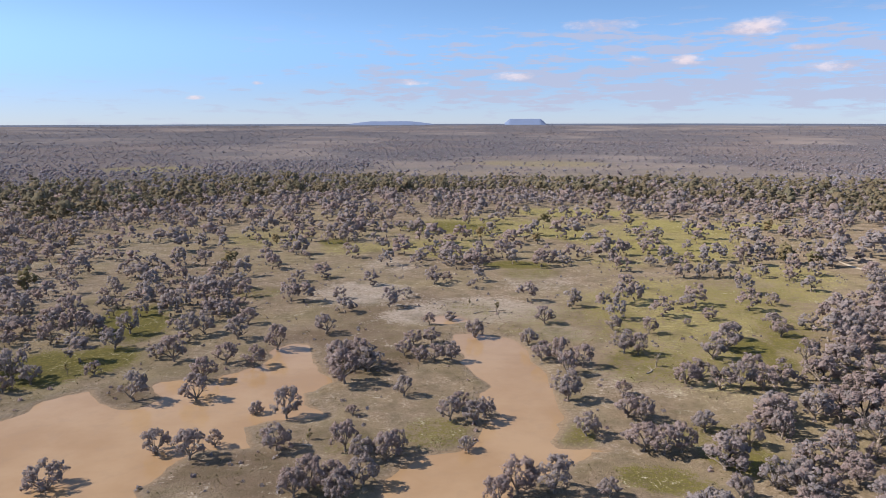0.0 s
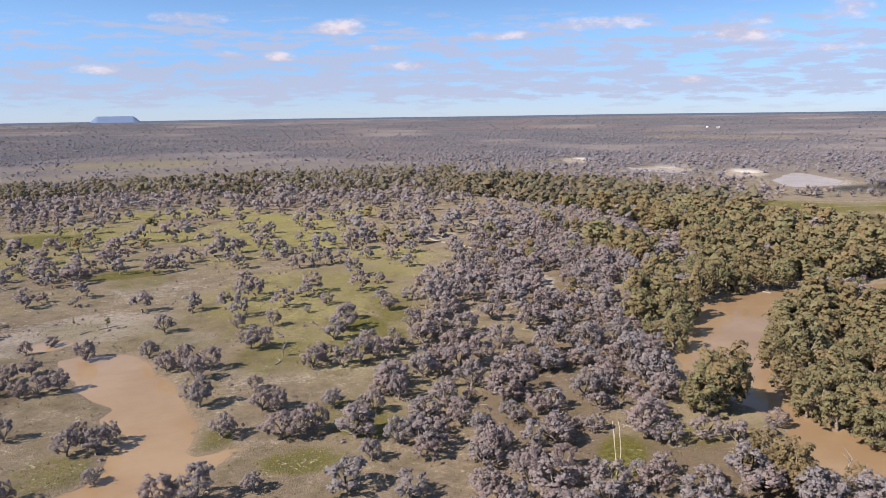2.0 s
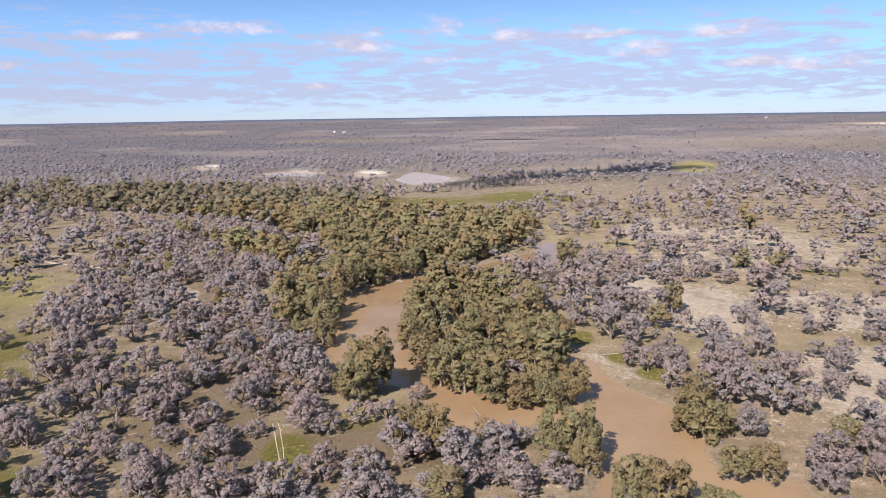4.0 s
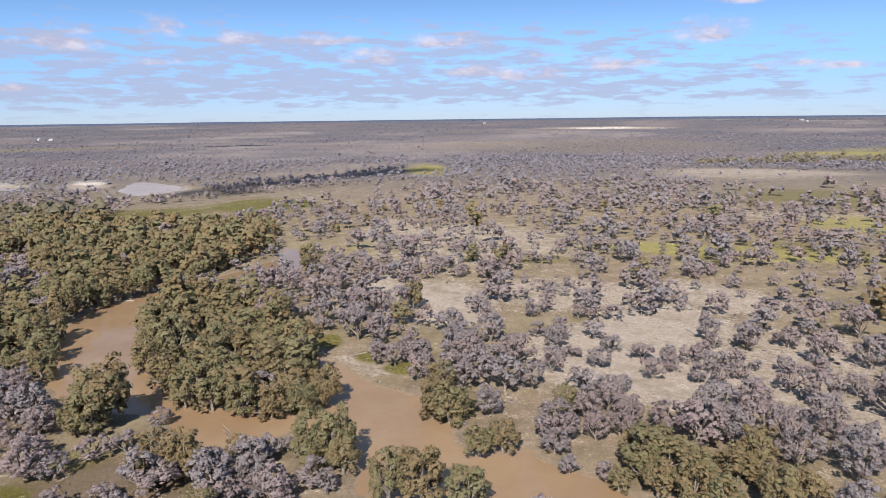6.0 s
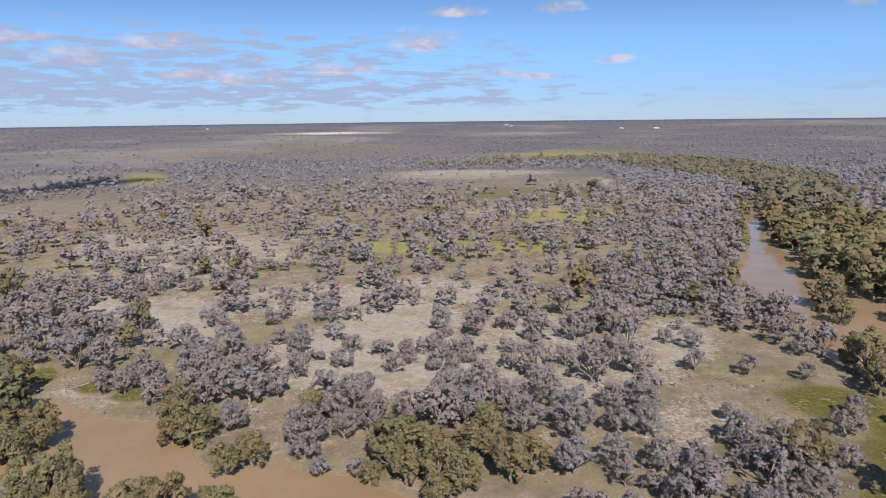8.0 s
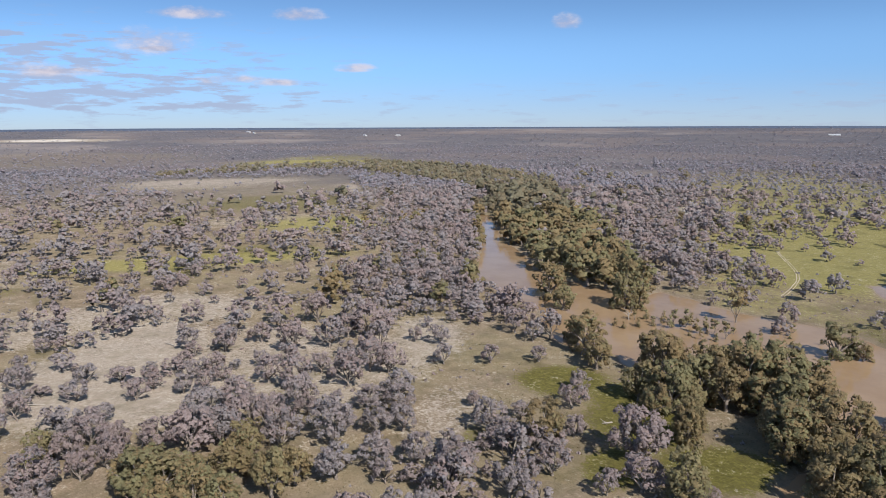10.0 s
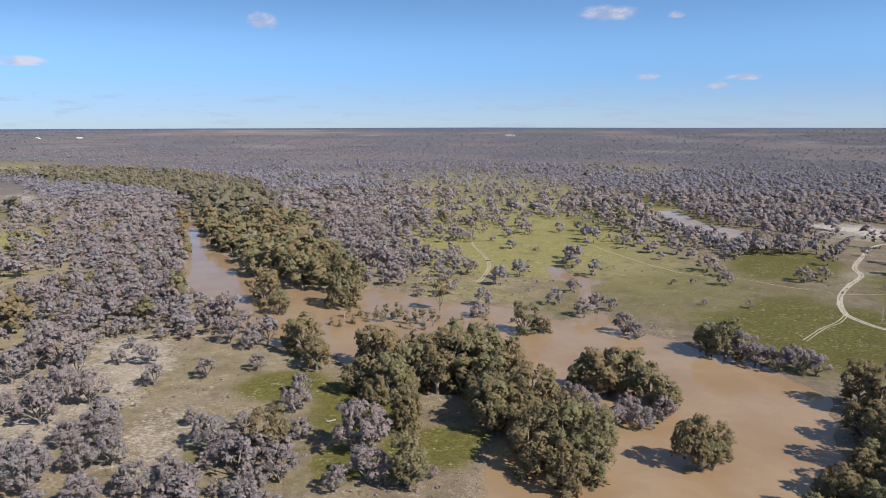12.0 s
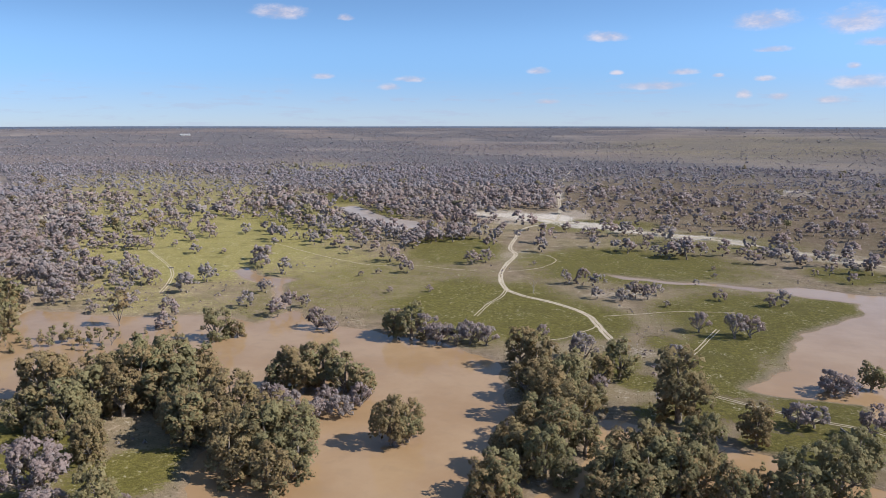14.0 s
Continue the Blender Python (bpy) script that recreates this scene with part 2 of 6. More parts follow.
def foliage_material(name, dark, mid_tone, light, translucent=0.3, warm=(1.06, 0.97, 0.95, 1), cool=(0.96, 1.0, 1.03, 1)):
    m, t, out = material(name)
    k = Net(t)
    tone = k.attr("tone").outputs["Fac"]
    # one chance number for each tree, whether it stands alone or in a joined wood
    rnd = k.math("FRACT", k.math("ADD", t.nodes.new("ShaderNodeObjectInfo").outputs["Random"], k.attr("chance").outputs["Fac"]))
    island = t.nodes.new("ShaderNodeNewGeometry").outputs["Random Per Island"]
    v = k.math("ADD", k.math("MULTIPLY", tone, 0.55), k.math("MULTIPLY", rnd, 0.3))
    v = k.math("ADD", v, k.math("MULTIPLY", island, 0.24))
    col = k.mix(k.step(v, 0.1, 0.6), dark, mid_tone)
    col = k.mix(k.step(v, 0.5, 1.1), col, light)
    hue = t.nodes.new("ShaderNodeMix")
    hue.data_type, hue.blend_type = "RGBA", "MULTIPLY"
    hue.inputs[0].default_value = 1.0
    t.links.new(col, hue.inputs[6])
    pick = k.math("FRACT", k.math("ADD", k.math("MULTIPLY", rnd, 7.3), k.math("MULTIPLY", tone, 0.6)))
    t.links.new(k.mix(k.step(pick, 0.1, 0.9), warm, cool), hue.inputs[7])
    col = hue.outputs[2]
    p = k.place()
    grain = k.step(k.noise(p, 1.5, 4, 0.7), 0.3, 0.7)
    fine = t.nodes.new("ShaderNodeMix")
    fine.data_type, fine.blend_type = "RGBA", "MULTIPLY"
    fine.inputs[0].default_value = 1.0
    t.links.new(col, fine.inputs[6])
    t.links.new(k.mix(grain, (0.76, 0.76, 0.77, 1), (1.14, 1.14, 1.13, 1)), fine.inputs[7])
    col = fine.outputs[2]
    body = k.principled(None, col, 0.8, k.bump(grain, 0.5, 0.7), 0.1)
    tr = t.nodes.new("ShaderNodeBsdfTranslucent")
    t.links.new(col, tr.inputs["Color"])
    mx = t.nodes.new("ShaderNodeMixShader")
    mx.inputs[0].default_value = translucent
    t.links.new(body, mx.inputs[1])
    t.links.new(tr.outputs[0], mx.inputs[2])
    t.links.new(mx.outputs[0], out.inputs["Surface"])
    return m


def bark_material():
    m, t, out = material("pale_grey_bark")
    k = Net(t)
    p = t.nodes.new("ShaderNodeTexCoord").outputs["Object"]
    n = k.noise(p, 2.2, 5, 0.7)
    col = k.mix(k.step(n, 0.35, 0.65), (0.13, 0.105, 0.085, 1), (0.36, 0.31, 0.265, 1))
    k.principled(out, col, 0.85, k.bump(n, 0.05), 0.2)
    return m


def track_material(name, a, b):
    m, t, out = material(name)
    k = Net(t)
    p = k.place()
    col = k.mix(k.step(k.noise(p, 0.7, 5, 0.7), 0.35, 0.65), a, b)
    k.principled(out, col, 0.95, k.bump(k.noise(p, 3.0), 0.08), 0.1)
    return m


def plain_material(name, a, b, scale, rough):
    m, t, out = material(name)
    k = Net(t)
    n = k.noise(k.place(), scale, 5, 0.65)
    k.principled(out, k.mix(n, a, b), rough, None, 0.2)
    return m


def cloud_material():
    """Thin cloud: part of the sunlight passes through it."""
    m, t, out = material("cloud_white")
    k = Net(t)
    n = k.noise(k.place(), 0.02, 4, 0.6)
    body = k.principled(None, k.mix(n, (0.78, 0.78, 0.80, 1), (0.86, 0.86, 0.87, 1)), 1.0, None, 0.1)
    clear = t.nodes.new("ShaderNodeBsdfTransparent")
    mx = t.nodes.new("ShaderNodeMixShader")
    mx.inputs[0].default_value = 0.55
    t.links.new(clear.outputs[0], mx.inputs[1])
    t.links.new(body, mx.inputs[2])
    t.links.new(mx.outputs[0], out.inputs["Surface"])
    return m


SOIL, WATER, BARK = ground_material(), water_material(), bark_material()
MILKY = water_material("milky_pond_water", (0.300, 0.250, 0.215, 1), (0.370, 0.315, 0.280, 1), (0.270, 0.230, 0.200, 1), 0.12, 0.3)
GREY_LEAF = foliage_material("coolabah_leaves", (0.343, 0.288, 0.276, 1), (0.399, 0.346, 0.334, 1), (0.417, 0.367, 0.357, 1))
GUM_LEAF = foliage_material("river_gum_leaves", (0.245, 0.215, 0.131, 1), (0.304, 0.272, 0.162, 1), (0.327, 0.293, 0.176, 1), 0.3, (1.13, 0.95, 0.86, 1), (0.98, 1.02, 0.92, 1))
# next three: leaves for far trees, with distance haze put into the colour
HAZED_LEAF = foliage_material("hazed_woodland_leaves", (0.270, 0.251, 0.270, 1), (0.330, 0.308, 0.332, 1), (0.380, 0.355, 0.381, 1), 0.3)
GUM_HAZED = foliage_material("hazed_gum_leaves", (0.203, 0.184, 0.117, 1), (0.264, 0.233, 0.153, 1), (0.298, 0.266, 0.176, 1), 0.3)
HAZE_BLUE_LEAF = foliage_material("haze_blue_bush_leaves", (0.232, 0.228, 0.250, 1), (0.272, 0.265, 0.290, 1), (0.300, 0.294, 0.321, 1), 0.3)
RUT = track_material("pale_wheel_ruts", (0.36, 0.30, 0.215, 1), (0.56, 0.49, 0.385, 1))
# horizon hills: the blue is aerial haze painted into the base colour
HAZED_MESA = plain_material("haze_blue_rock", (0.150, 0.205, 0.325, 1), (0.172, 0.228, 0.350, 1), 0.02, 1.0)
HAZED_RIDGE = plain_material("haze_blue_ridge", (0.080, 0.105, 0.155, 1), (0.110, 0.138, 0.190, 1), 0.01, 1.0)
CLOUD_WHITE = cloud_material()
SHED_WALL = plain_material("pale_shed_sheeting", (0.55, 0.54, 0.52, 1), (0.68, 0.67, 0.65, 1), 0.3, 0.6)
SHED_ROOF = plain_material("white_roof_sheeting", (0.72, 0.72, 0.72, 1), (0.82, 0.82, 0.82, 1), 0.3, 0.4)

# ---------------------------------------------------------------- plan, in metres
FLOOD_WEST = [(-67.8, 272.4), (-61.0, 282.5), (-54.2, 281.0), (-49.4, 260.1), (-45.5, 246.6), (-38.6, 240.9), (-43.6, 235.4), (-48.5, 228.7), (-47.6, 218.9), (-38.0, 213.0), (-36.6, 209.9), (-53.9, 205.7), (-59.9, 202.9), (-55.1, 193.9), (-51.9, 187.7), (-59.7, 185.0), (-67.3, 184.3), (-71.6, 175.3), (-72.9, 169.3), (-75.6, 163.6), (-72.9, 155.8), (-67.8, 134.0), (-108.4, 134.1), (-155.9, 200.0), (-134.5, 206.0), (-130.1, 213.3), (-130.7, 222.6), (-123.8, 229.0), (-118.4, 231.5), (-110.9, 221.5), (-102.9, 215.9), (-94.3, 216.8), (-92.5, 223.9), (-99.4, 236.7), (-96.2, 241.1), (-90.2, 241.1), (-83.0, 231.4), (-77.5, 245.0), (-65.8, 255.1)]
FLOOD_MIDDLE = [(3.7, 294.8), (15.8, 296.3), (28.4, 289.8), (32.4, 273.3), (33.0, 259.8), (36.6, 247.4), (38.1, 230.9), (36.2, 218.6), (37.5, 209.6), (33.9, 203.4), (32.4, 193.6), (33.9, 188.2), (46.0, 186.0), (38.8, 181.3), (31.9, 176.5), (20.7, 169.0), (12.8, 158.1), (7.9, 141.8), (-17.7, 141.9), (-14.8, 158.2), (-13.5, 167.7), (-9.6, 175.1), (-3.8, 182.8), (5.4, 184.8), (10.4, 191.8), (12.8, 205.5), (19.4, 211.9), (17.1, 216.4), (12.3, 228.4), (16.2, 236.2), (9.3, 250.5), (6.5, 259.9), (6.2, 277.0)]
RIVER_NORTH = [(469, 206), (429, 186), (395, 191), (363, 203), (327, 218), (299.2, 224.1), (275.2, 220.2), (248.4, 206.9), (215.1, 185.0), (202.1, 175.2), (190.5, 159.0), (187.9, 144.4), (185.8, 130.7), (183.9, 118.2), (173.4, 105.1), (167.2, 93.7), (168.2, 82.1), (182.0, 75.6), (181.5, 65.9), (172.0, 54.8), (159.8, 46.9), (150.3, 45.5), (147.1, 20.9), (147.2, -13.8), (133.0, -32.3), (140.0, -60.6), (148.2, -39.5), (153.3, -28.0), (164.2, -13.8), (170.7, -5.2), (174.6, 2.3), (181.1, 5.8), (175.6, 16.2), (180.3, 26.2), (196.3, 30.5), (197.8, 37.7), (210.7, 43.1), (220.4, 59.6), (232.8, 75.4), (245.7, 90.0), (254.4, 95.8), (246.3, 93.0), (219.2, 80.0), (200.4, 72.0), (190.9, 88.6), (194.9, 114.5), (220.9, 145.6), (250.0, 169.8), (284.4, 188.8), (317, 201), (346, 187), (375, 175), (388, 159), (412, 159), (462, 182)]
RIVER_SOUTH = [(591, -397), (411, -281), (349, -237), (316, -226), (292.7, -224.0), (265.3, -221.4), (230.8, -197.3), (214.3, -194.7), (195.3, -202.5), (172.8, -195.4), (155.0, -209.2), (139.1, -223.8), (121.9, -221.4), (113.1, -215.4), (104.7, -197.6), (98.1, -178.5), (94.2, -165.3), (89.0, -154.1), (79.8, -140.1), (6.7, -148.7), (4.9, -168.6), (10.1, -183.2), (3.3, -202.5), (11.2, -215.3), (17.5, -225.6), (17.9, -241.1), (22.4, -257.7), (26.1, -268.7), (39.0, -281.8), (55.6, -292.5), (79.8, -297.6), (89, -303), (103, -305), (121, -311), (133, -328), (137, -317), (141, -301), (161, -307), (180, -309), (202, -300), (232.0, -299.2), (262, -301), (260.8, -286.3), (274.9, -278.7), (300, -276), (320, -275), (343, -278), (383, -300), (434, -322), (479, -343), (582, -410)]
POOL_SOUTH = [(-12.9, -220.5), (-21.5, -221.0), (-29.8, -218.5), (-41.4, -219.3), (-49.5, -210.0), (-56.7, -207.8), (-64.8, -204.2), (-67.1, -199.0), (-76.3, -195.3), (-88.4, -191.9), (-79.2, -167.0), (3.1, -149.5), (2.9, -169.6), (-4.3, -179.9), (-9.1, -192.3), (-11.3, -205.6)]
LAKE = [(-64.0, -258.5), (-75.6, -273.7), (-84.2, -283.6), (-83.5, -293.5), (-95, -322), (-107, -342), (-139, -376), (-146, -401), (-122, -408), (-100, -423), (-125, -433), (-145, -422), (-163, -419), (-208, -410), (-162.2, -274.1), (-120.5, -237.0), (-99.9, -236.8), (-98.3, -243.2), (-99.6, -254.5), (-83.8, -254.2), (-73.4, -255.1)]
CREEK = [(212, -407), (206, -419), (190, -400), (172, -394), (163, -392), (166, -381), (155, -358), (140, -335), (141, -329), (157, -352), (168, -376), (187, -386)]
POND_FAR = [(826, 574), (900, 610), (936, 622), (940, 594), (876, 512), (840, 498), (802, 498), (770, 520)]
POND_SOUTH = [(265, -742), (252, -766), (206, -698), (184, -668), (152, -655), (139, -618), (161, -598), (197, -632), (232, -682)]
POND_SOUTH_B = [(369, -862), (370, -896), (318, -842), (312, -795)]
SHALLOWS = [(-18, -445), (-50, -434), (-86, -431), (-104, -424), (-99, -418), (-86, -426), (-50, -429), (-20, -441)]
POND_REEDS = [(841, 847), (858, 799), (841, 723), (818, 703), (817, 760), (810, 809)]
BACKWATER = [(448, -202), (451, -219), (415, -206), (412, -193)]
PUDDLE = [(-10, 321), (4, 327), (12, 318), (4, 312), (-6, 314)]
WATERS = (FLOOD_WEST, FLOOD_MIDDLE, RIVER_NORTH, RIVER_SOUTH, POOL_SOUTH, LAKE, CREEK, POND_FAR, POND_SOUTH, POND_SOUTH_B, SHALLOWS, POND_REEDS, BACKWATER, PUDDLE)
TRACK_MAIN = [(37, -1490), (40, -1293), (42, -1015), (31, -837), (26, -690), (50, -628), (52, -565), (51, -525), (44, -499), (46, -461), (45, -426), (38, -394), (27, -379), (13, -369), (1, -358), (-8, -345), (-12, -331), (-16, -315), (-20, -301)]
TRACK_FORK = [(37, -391), (38, -374), (42, -359), (45, -334)]
TRACK_LOOP = [(44, -438), (32, -447), (22, -459), (15, -482), (22, -501), (32, -506)]
TRACK_BANK = [(-13, -331), (-9, -321), (-4, -314), (1, -306), (8, -301)]
TRACK_LAKE = [(-65, -333), (-60, -320), (-54, -305), (-49.4, -293.3)]
TRACK_FIELD = [(307, -463), (282, -437), (261, -415), (243, -392), (230, -367), (221, -346)]
TRACK_LEVEE = [(-50.9, -248.8), (-61.9, -242.5), (-78.6, -234.5), (-91.6, -230.0), (-100.4, -224.6)]
TRACK_FAINT = [(-15, -345), (-32, -353), (-51, -362), (-78, -365)]
TRACK_FENCE = [(234, -512), (172, -465), (131, -443), (101, -446), (78, -440), (62, -439)]
TRACK_WOOD = [(142.4, 142.8), (135.7, 135.4), (126.0, 124.9), (119.6, 120.2)]
TRACK_SANDY = [(251, 473), (252, 451), (252, 433), (256, 413), (260, 381)]
SANDY_ROAD = [(106, -730), (74, -709), (40, -691), (2, -660), (-32, -632), (-76, -610), (-115, -584), (-148, -554), (-193, -505), (-210, -480)]
TRACK_EAST = [(585, 394), (658, 374), (720, 342), (801, 315), (878, 281), (786, 292), (893, 257), (1032, 246), (1134, 248)]
TRACK_EAST_B = [(617, 429), (678, 399), (749, 357), (824, 324)]
TRACKS = ((TRACK_MAIN, 4), (TRACK_FORK, 2), (TRACK_LOOP, 1), (TRACK_BANK, 1), (TRACK_LAKE, 2), (TRACK_FIELD, 2), (TRACK_LEVEE, 2), (TRACK_FAINT, 1), (TRACK_FENCE, 1), (TRACK_WOOD, 6), (TRACK_SANDY, 3), (SANDY_ROAD, 5), (TRACK_EAST, 1), (TRACK_EAST_B, 1))
GREEN_A = [(-139, 315, 15, 30, 1.0), (-149, 251, 19, 21, 1.0), (-129, 261, 15, 16, 0.9), (-26, 188, 9, 7, 0.4), (-2, 196, 10, 13, 0.5), (38, 192, 6, 13, 0.7), (54, 169, 13, 8, 0.7), (122, 273, 10, 17, 0.9), (48, 441, 21, 14, 0.9), (-81, 527, 13, 20, 0.8), (83, 178, 9, 9, 0.7), (-96, 368, 12, 15, 0.5), (-129, 443, 14, 37, 0.3), (146, 477, 22, 24, 0.4), (129, 126, 6, 12, 1.0), (265, 93, 6, 10, 1.0), (249, 72, 5, 6, 1.0), (238, 55, 7, 6, 1.0), (75, 181, 5, 5, 0.7)]
GREEN_B = [(147, 303, 13, 20, 0.5), (125, 255, 6, 11, 0.8), (155, 125, 8, 8, 0.5), (612, 412, 92, 47, 0.8), (696, 318, 60, 69, 0.9), (511, -150, 47, 19, 0.6), (444, 25, 29, 15, 0.5), (457, -83, 21, 15, 0.5), (1818, -779, 112, 148, 0.5), (821, -270, 104, 97, 0.6), (183, -166, 18, 18, 1.0), (141, -163, 16, 22, 1.0), (124, -135, 9, 13, 1.0), (107, -158, 14, 14, 0.8), (158, -172, 11, 16, 1.0), (158, -113, 5, 10, 0.6), (340, -743, 33, 216, 0.5)]
GREEN_C = [(146, -168, 10, 21, 1.0), (109, -159, 18, 14, 1.0), (144, -347, 36, 64, 0.5), (96, -399, 66, 86, 0.5), (46, -356, 46, 59, 1.0), (2, -333, 32, 35, 1.0), (-35, -478, 74, 69, 0.9), (-88, -352, 48, 65, 1.0), (-58, -288, 18, 44, 1.0), (-125, -381, 22, 25, 1.0), (-86, -238, 21, 30, 0.9), (93, -516, 38, 74, 0.9), (-94, -582, 79, 57, 0.6), (-8, -658, 61, 44, 0.8), (175, -553, 55, 90, 0.3), (-69, -210, 18, 14, 1.0), (291, -700, 59, 125, 0.3), (461, -688, 73, 171, 0.2)]
GREEN_D = [(-160, -470, 27, 28, 0.8), (-37, -228, 16, 14, 0.7), (-523, -2649, 570, 980, 0.5), (300, -843, 28, 82, 0.9), (198, -696, 23, 68, 0.8), (3, 602, 44, 34, 0.8), (141, 284, 10, 19, 0.7), (51, 418, 19, 21, 0.5), (90, 362, 15, 17, 0.4), (12, 332, 15, 18, 0.4), (152, 361, 36, 53, 0.4), (78, 254, 20, 24, 0.5), (79, 193, 15, 12, 0.5), (56, 312, 36, 38, 0.4), (112, 261, 28, 31, 0.4)]
GREEN_E = [(-19, -274, 10, 16, 0.9), (-27, -257, 9, 10, 0.9), (-46, -240, 12, 14, 1), (-58, -264, 14, 16, 1), (-60, -234, 12, 9, 1), (-67, -214, 14, 8, 1), (-86, -239, 12, 8, 1), (-71, -201, 12, 7, 0.9), (-41, -308, 10, 12, 0.8), (-13, -318, 14, 14, 0.8), (-54, -288, 14, 16, 1)]
GREEN = GREEN_E + GREEN_A + GREEN_B + GREEN_C + GREEN_D
# the row at (1205, 250) is a sunlit spot painted as yellow ground
YELLOW_A = [(186, 610, 34, 42, 1.0), (158, 501, 56, 28, 0.9), (2, 480, 23, 21, 0.7), (-548, 1340, 97, 101, 0.7), (-134, 553, 40, 57, 0.5), (115, 525, 25, 20, 0.6), (205, 1494, 163, 114, 0.6), (97, 565, 27, 29, 0.8), (-66, 503, 28, 28, 0.6), (263, 609, 38, 29, 0.7), (174, 322, 16, 33, 0.3), (1205, 250, 36, 125, 1.0), (488, -99, 100, 26, 0.9), (480, 130, 36, 31, 0.4), (624, -259, 56, 43, 0.8), (1761, -705, 135, 94, 0.7), (1827, 1455, 285, 108, 0.5), (164, 579, 49, 45, 0.6), (833, 1028, 32, 75, 0.5)]
YELLOW_B = [(615, -247, 67, 53, 0.8), (560, -850, 119, 494, 0.7), (268, -510, 49, 171, 0.6), (364, -578, 81, 312, 0.8), (242, -419, 48, 64, 0.9), (723, -1018, 107, 252, 0.6), (1607, -599, 194, 130, 1.0), (565, -1431, 106, 153, 0.7), (273, -532, 73, 160, 1.0), (265, -600, 71, 153, 0.9), (484, -803, 139, 313, 0.7), (167, -435, 59, 78, 0.6), (110, -367, 37, 40, 0.4), (266, -786, 39, 71, 0.7), (38, 607, 73, 60, 0.7), (130, 694, 67, 42, 0.8), (212, 571, 29, 26, 0.8), (182, 365, 20, 21, 0.6), (1, 507, 44, 40, 0.6)]
YELLOW_C = [(113, 451, 22, 23, 0.5), (115, 339, 54, 66, 0.6), (162, 515, 60, 70, 0.7), (98, 265, 33, 43, 0.5), (202, 410, 32, 36, 0.6)]
YELLOW = YELLOW_A + YELLOW_B + YELLOW_C
PALE_A = [(-230, 396, 29, 67, 0.4), (-235, 504, 48, 77, 0.3), (-43, 368, 27, 28, 0.8), (20, 333, 43, 25, 0.7), (-12, 323, 21, 16, 0.8), (-30, 442, 21, 25, 0.5), (55, 394, 25, 23, 0.5), (88, 323, 24, 22, 0.3), (87, 226, 17, 8, 0.3), (52, 185, 11, 4, 0.3), (52, 296, 14, 12, 0.6), (262, 458, 22, 13, 0.6), (-298, 736, 17, 31, 0.4), (231, 287, 5, 25, 1.0), (322, 486, 28, 15, 0.8), (334, 371, 6, 11, 0.8), (68, 235, 22, 13, 0.4), (243, 80, 9, 8, 0.6), (234, 64, 8, 8, 0.6)]
PALE_B = [(342, 91, 22, 53, 0.9), (886, 1026, 33, 79, 1.0), (841, 783, 55, 57, 1.0), (882, 662, 34, 63, 1.0), (529, 132, 33, 96, 0.6), (331, 64, 36, 44, 0.9), (357, -4, 58, 36, 0.7), (267, -27, 42, 50, 1.0), (227, -39, 30, 15, 0.8), (271, -92, 32, 44, 0.7), (505, 78, 83, 98, 0.6), (360, -62, 52, 37, 0.7), (226, -96, 24, 26, 0.5), (1164, -266, 158, 71, 0.8), (951, -408, 17, 66, 0.9), (659, -205, 80, 47, 0.5), (3377, -118, 325, 160, 1.0), (274, -139, 11, 47, 0.4), (298, -42, 33, 47, 0.9)]
PALE_C = [(232, -90, 30, 36, 0.7), (254, -152, 17, 33, 0.8), (171, -115, 16, 30, 0.5), (238, -123, 20, 35, 0.7), (506, -604, 15, 64, 1.0), (156, -175, 8, 10, 0.3), (1145, -238, 137, 109, 0.6), (45, -694, 54, 50, 1.0), (27, -698, 33, 58, 1.0), (-32, -635, 54, 20, 1.0), (-96, -597, 49, 18, 1.0), (-154, -546, 56, 12, 0.6), (-186, -492, 21, 10, 0.6), (164, -808, 58, 71, 0.7), (87, -720, 34, 36, 1.0), (14, -713, 22, 61, 0.9), (490, -590, 13, 45, 1.0), (216, -559, 28, 25, 0.5), (40, -935, 7, 191, 0.6)]
PALE_D = [(-29, -292, 7, 7, 0.5), (-83, -229, 10, 6, 0.5), (-25, -390, 21, 10, 0.5), (-52, -437, 37, 10, 0.9), (40, -493, 20, 21, 0.7), (-49, -250, 6, 4, 0.6), (-30, -251, 14, 8, 0.4), (201, -409, 11, 14, 0.3), (-255, -999, 36, 40, 0.7)]
PALE = PALE_A + PALE_B + PALE_C + PALE_D
SAND_A = [(46, -702, 27, 25, 0.8), (73, -718, 23, 18, 0.8), (27, -698, 16, 33, 1.0), (2, -660, 20, 18, 0.9), (-37, -630, 14, 13, 0.9), (-115, -584, 10, 11, 1.0), (-154, -546, 24, 10, 0.7), (496, -597, 10, 46, 1.0), (36, -936, 6, 59, 0.8), (35, -1294, 6, 70, 0.8), (168, -826, 20, 24, 0.6), (-264, -1040, 23, 18, 0.8), (961, 1075, 28, 71, 1.0), (922, 830, 25, 64, 1.0)]
SAND_B = [(936, 696, 21, 54, 1.0), (844, 532, 46, 62, 0.8), (3377, -118, 134, 130, 0.8), (3174, -357, 51, 118, 1.0), (506, -604, 8, 37, 1.0), (421, -891, 15, 24, 0.5), (-59, -618, 28, 6, 0.8), (107, -720, 23, 14, 0.8), (-13, -649, 25, 14, 0.9), (-85, -606, 23, 9, 0.8), (-173, -524, 19, 9, 0.7)]
SAND = SAND_A + SAND_B
OPEN_FAR_A = [(-523, -2649, 629, 1190, 1.0), (-112, -1487, 135, 245, 0.5), (-394, -1387, 150, 309, 0.5), (2327, 6, 494, 684, 1.0)]
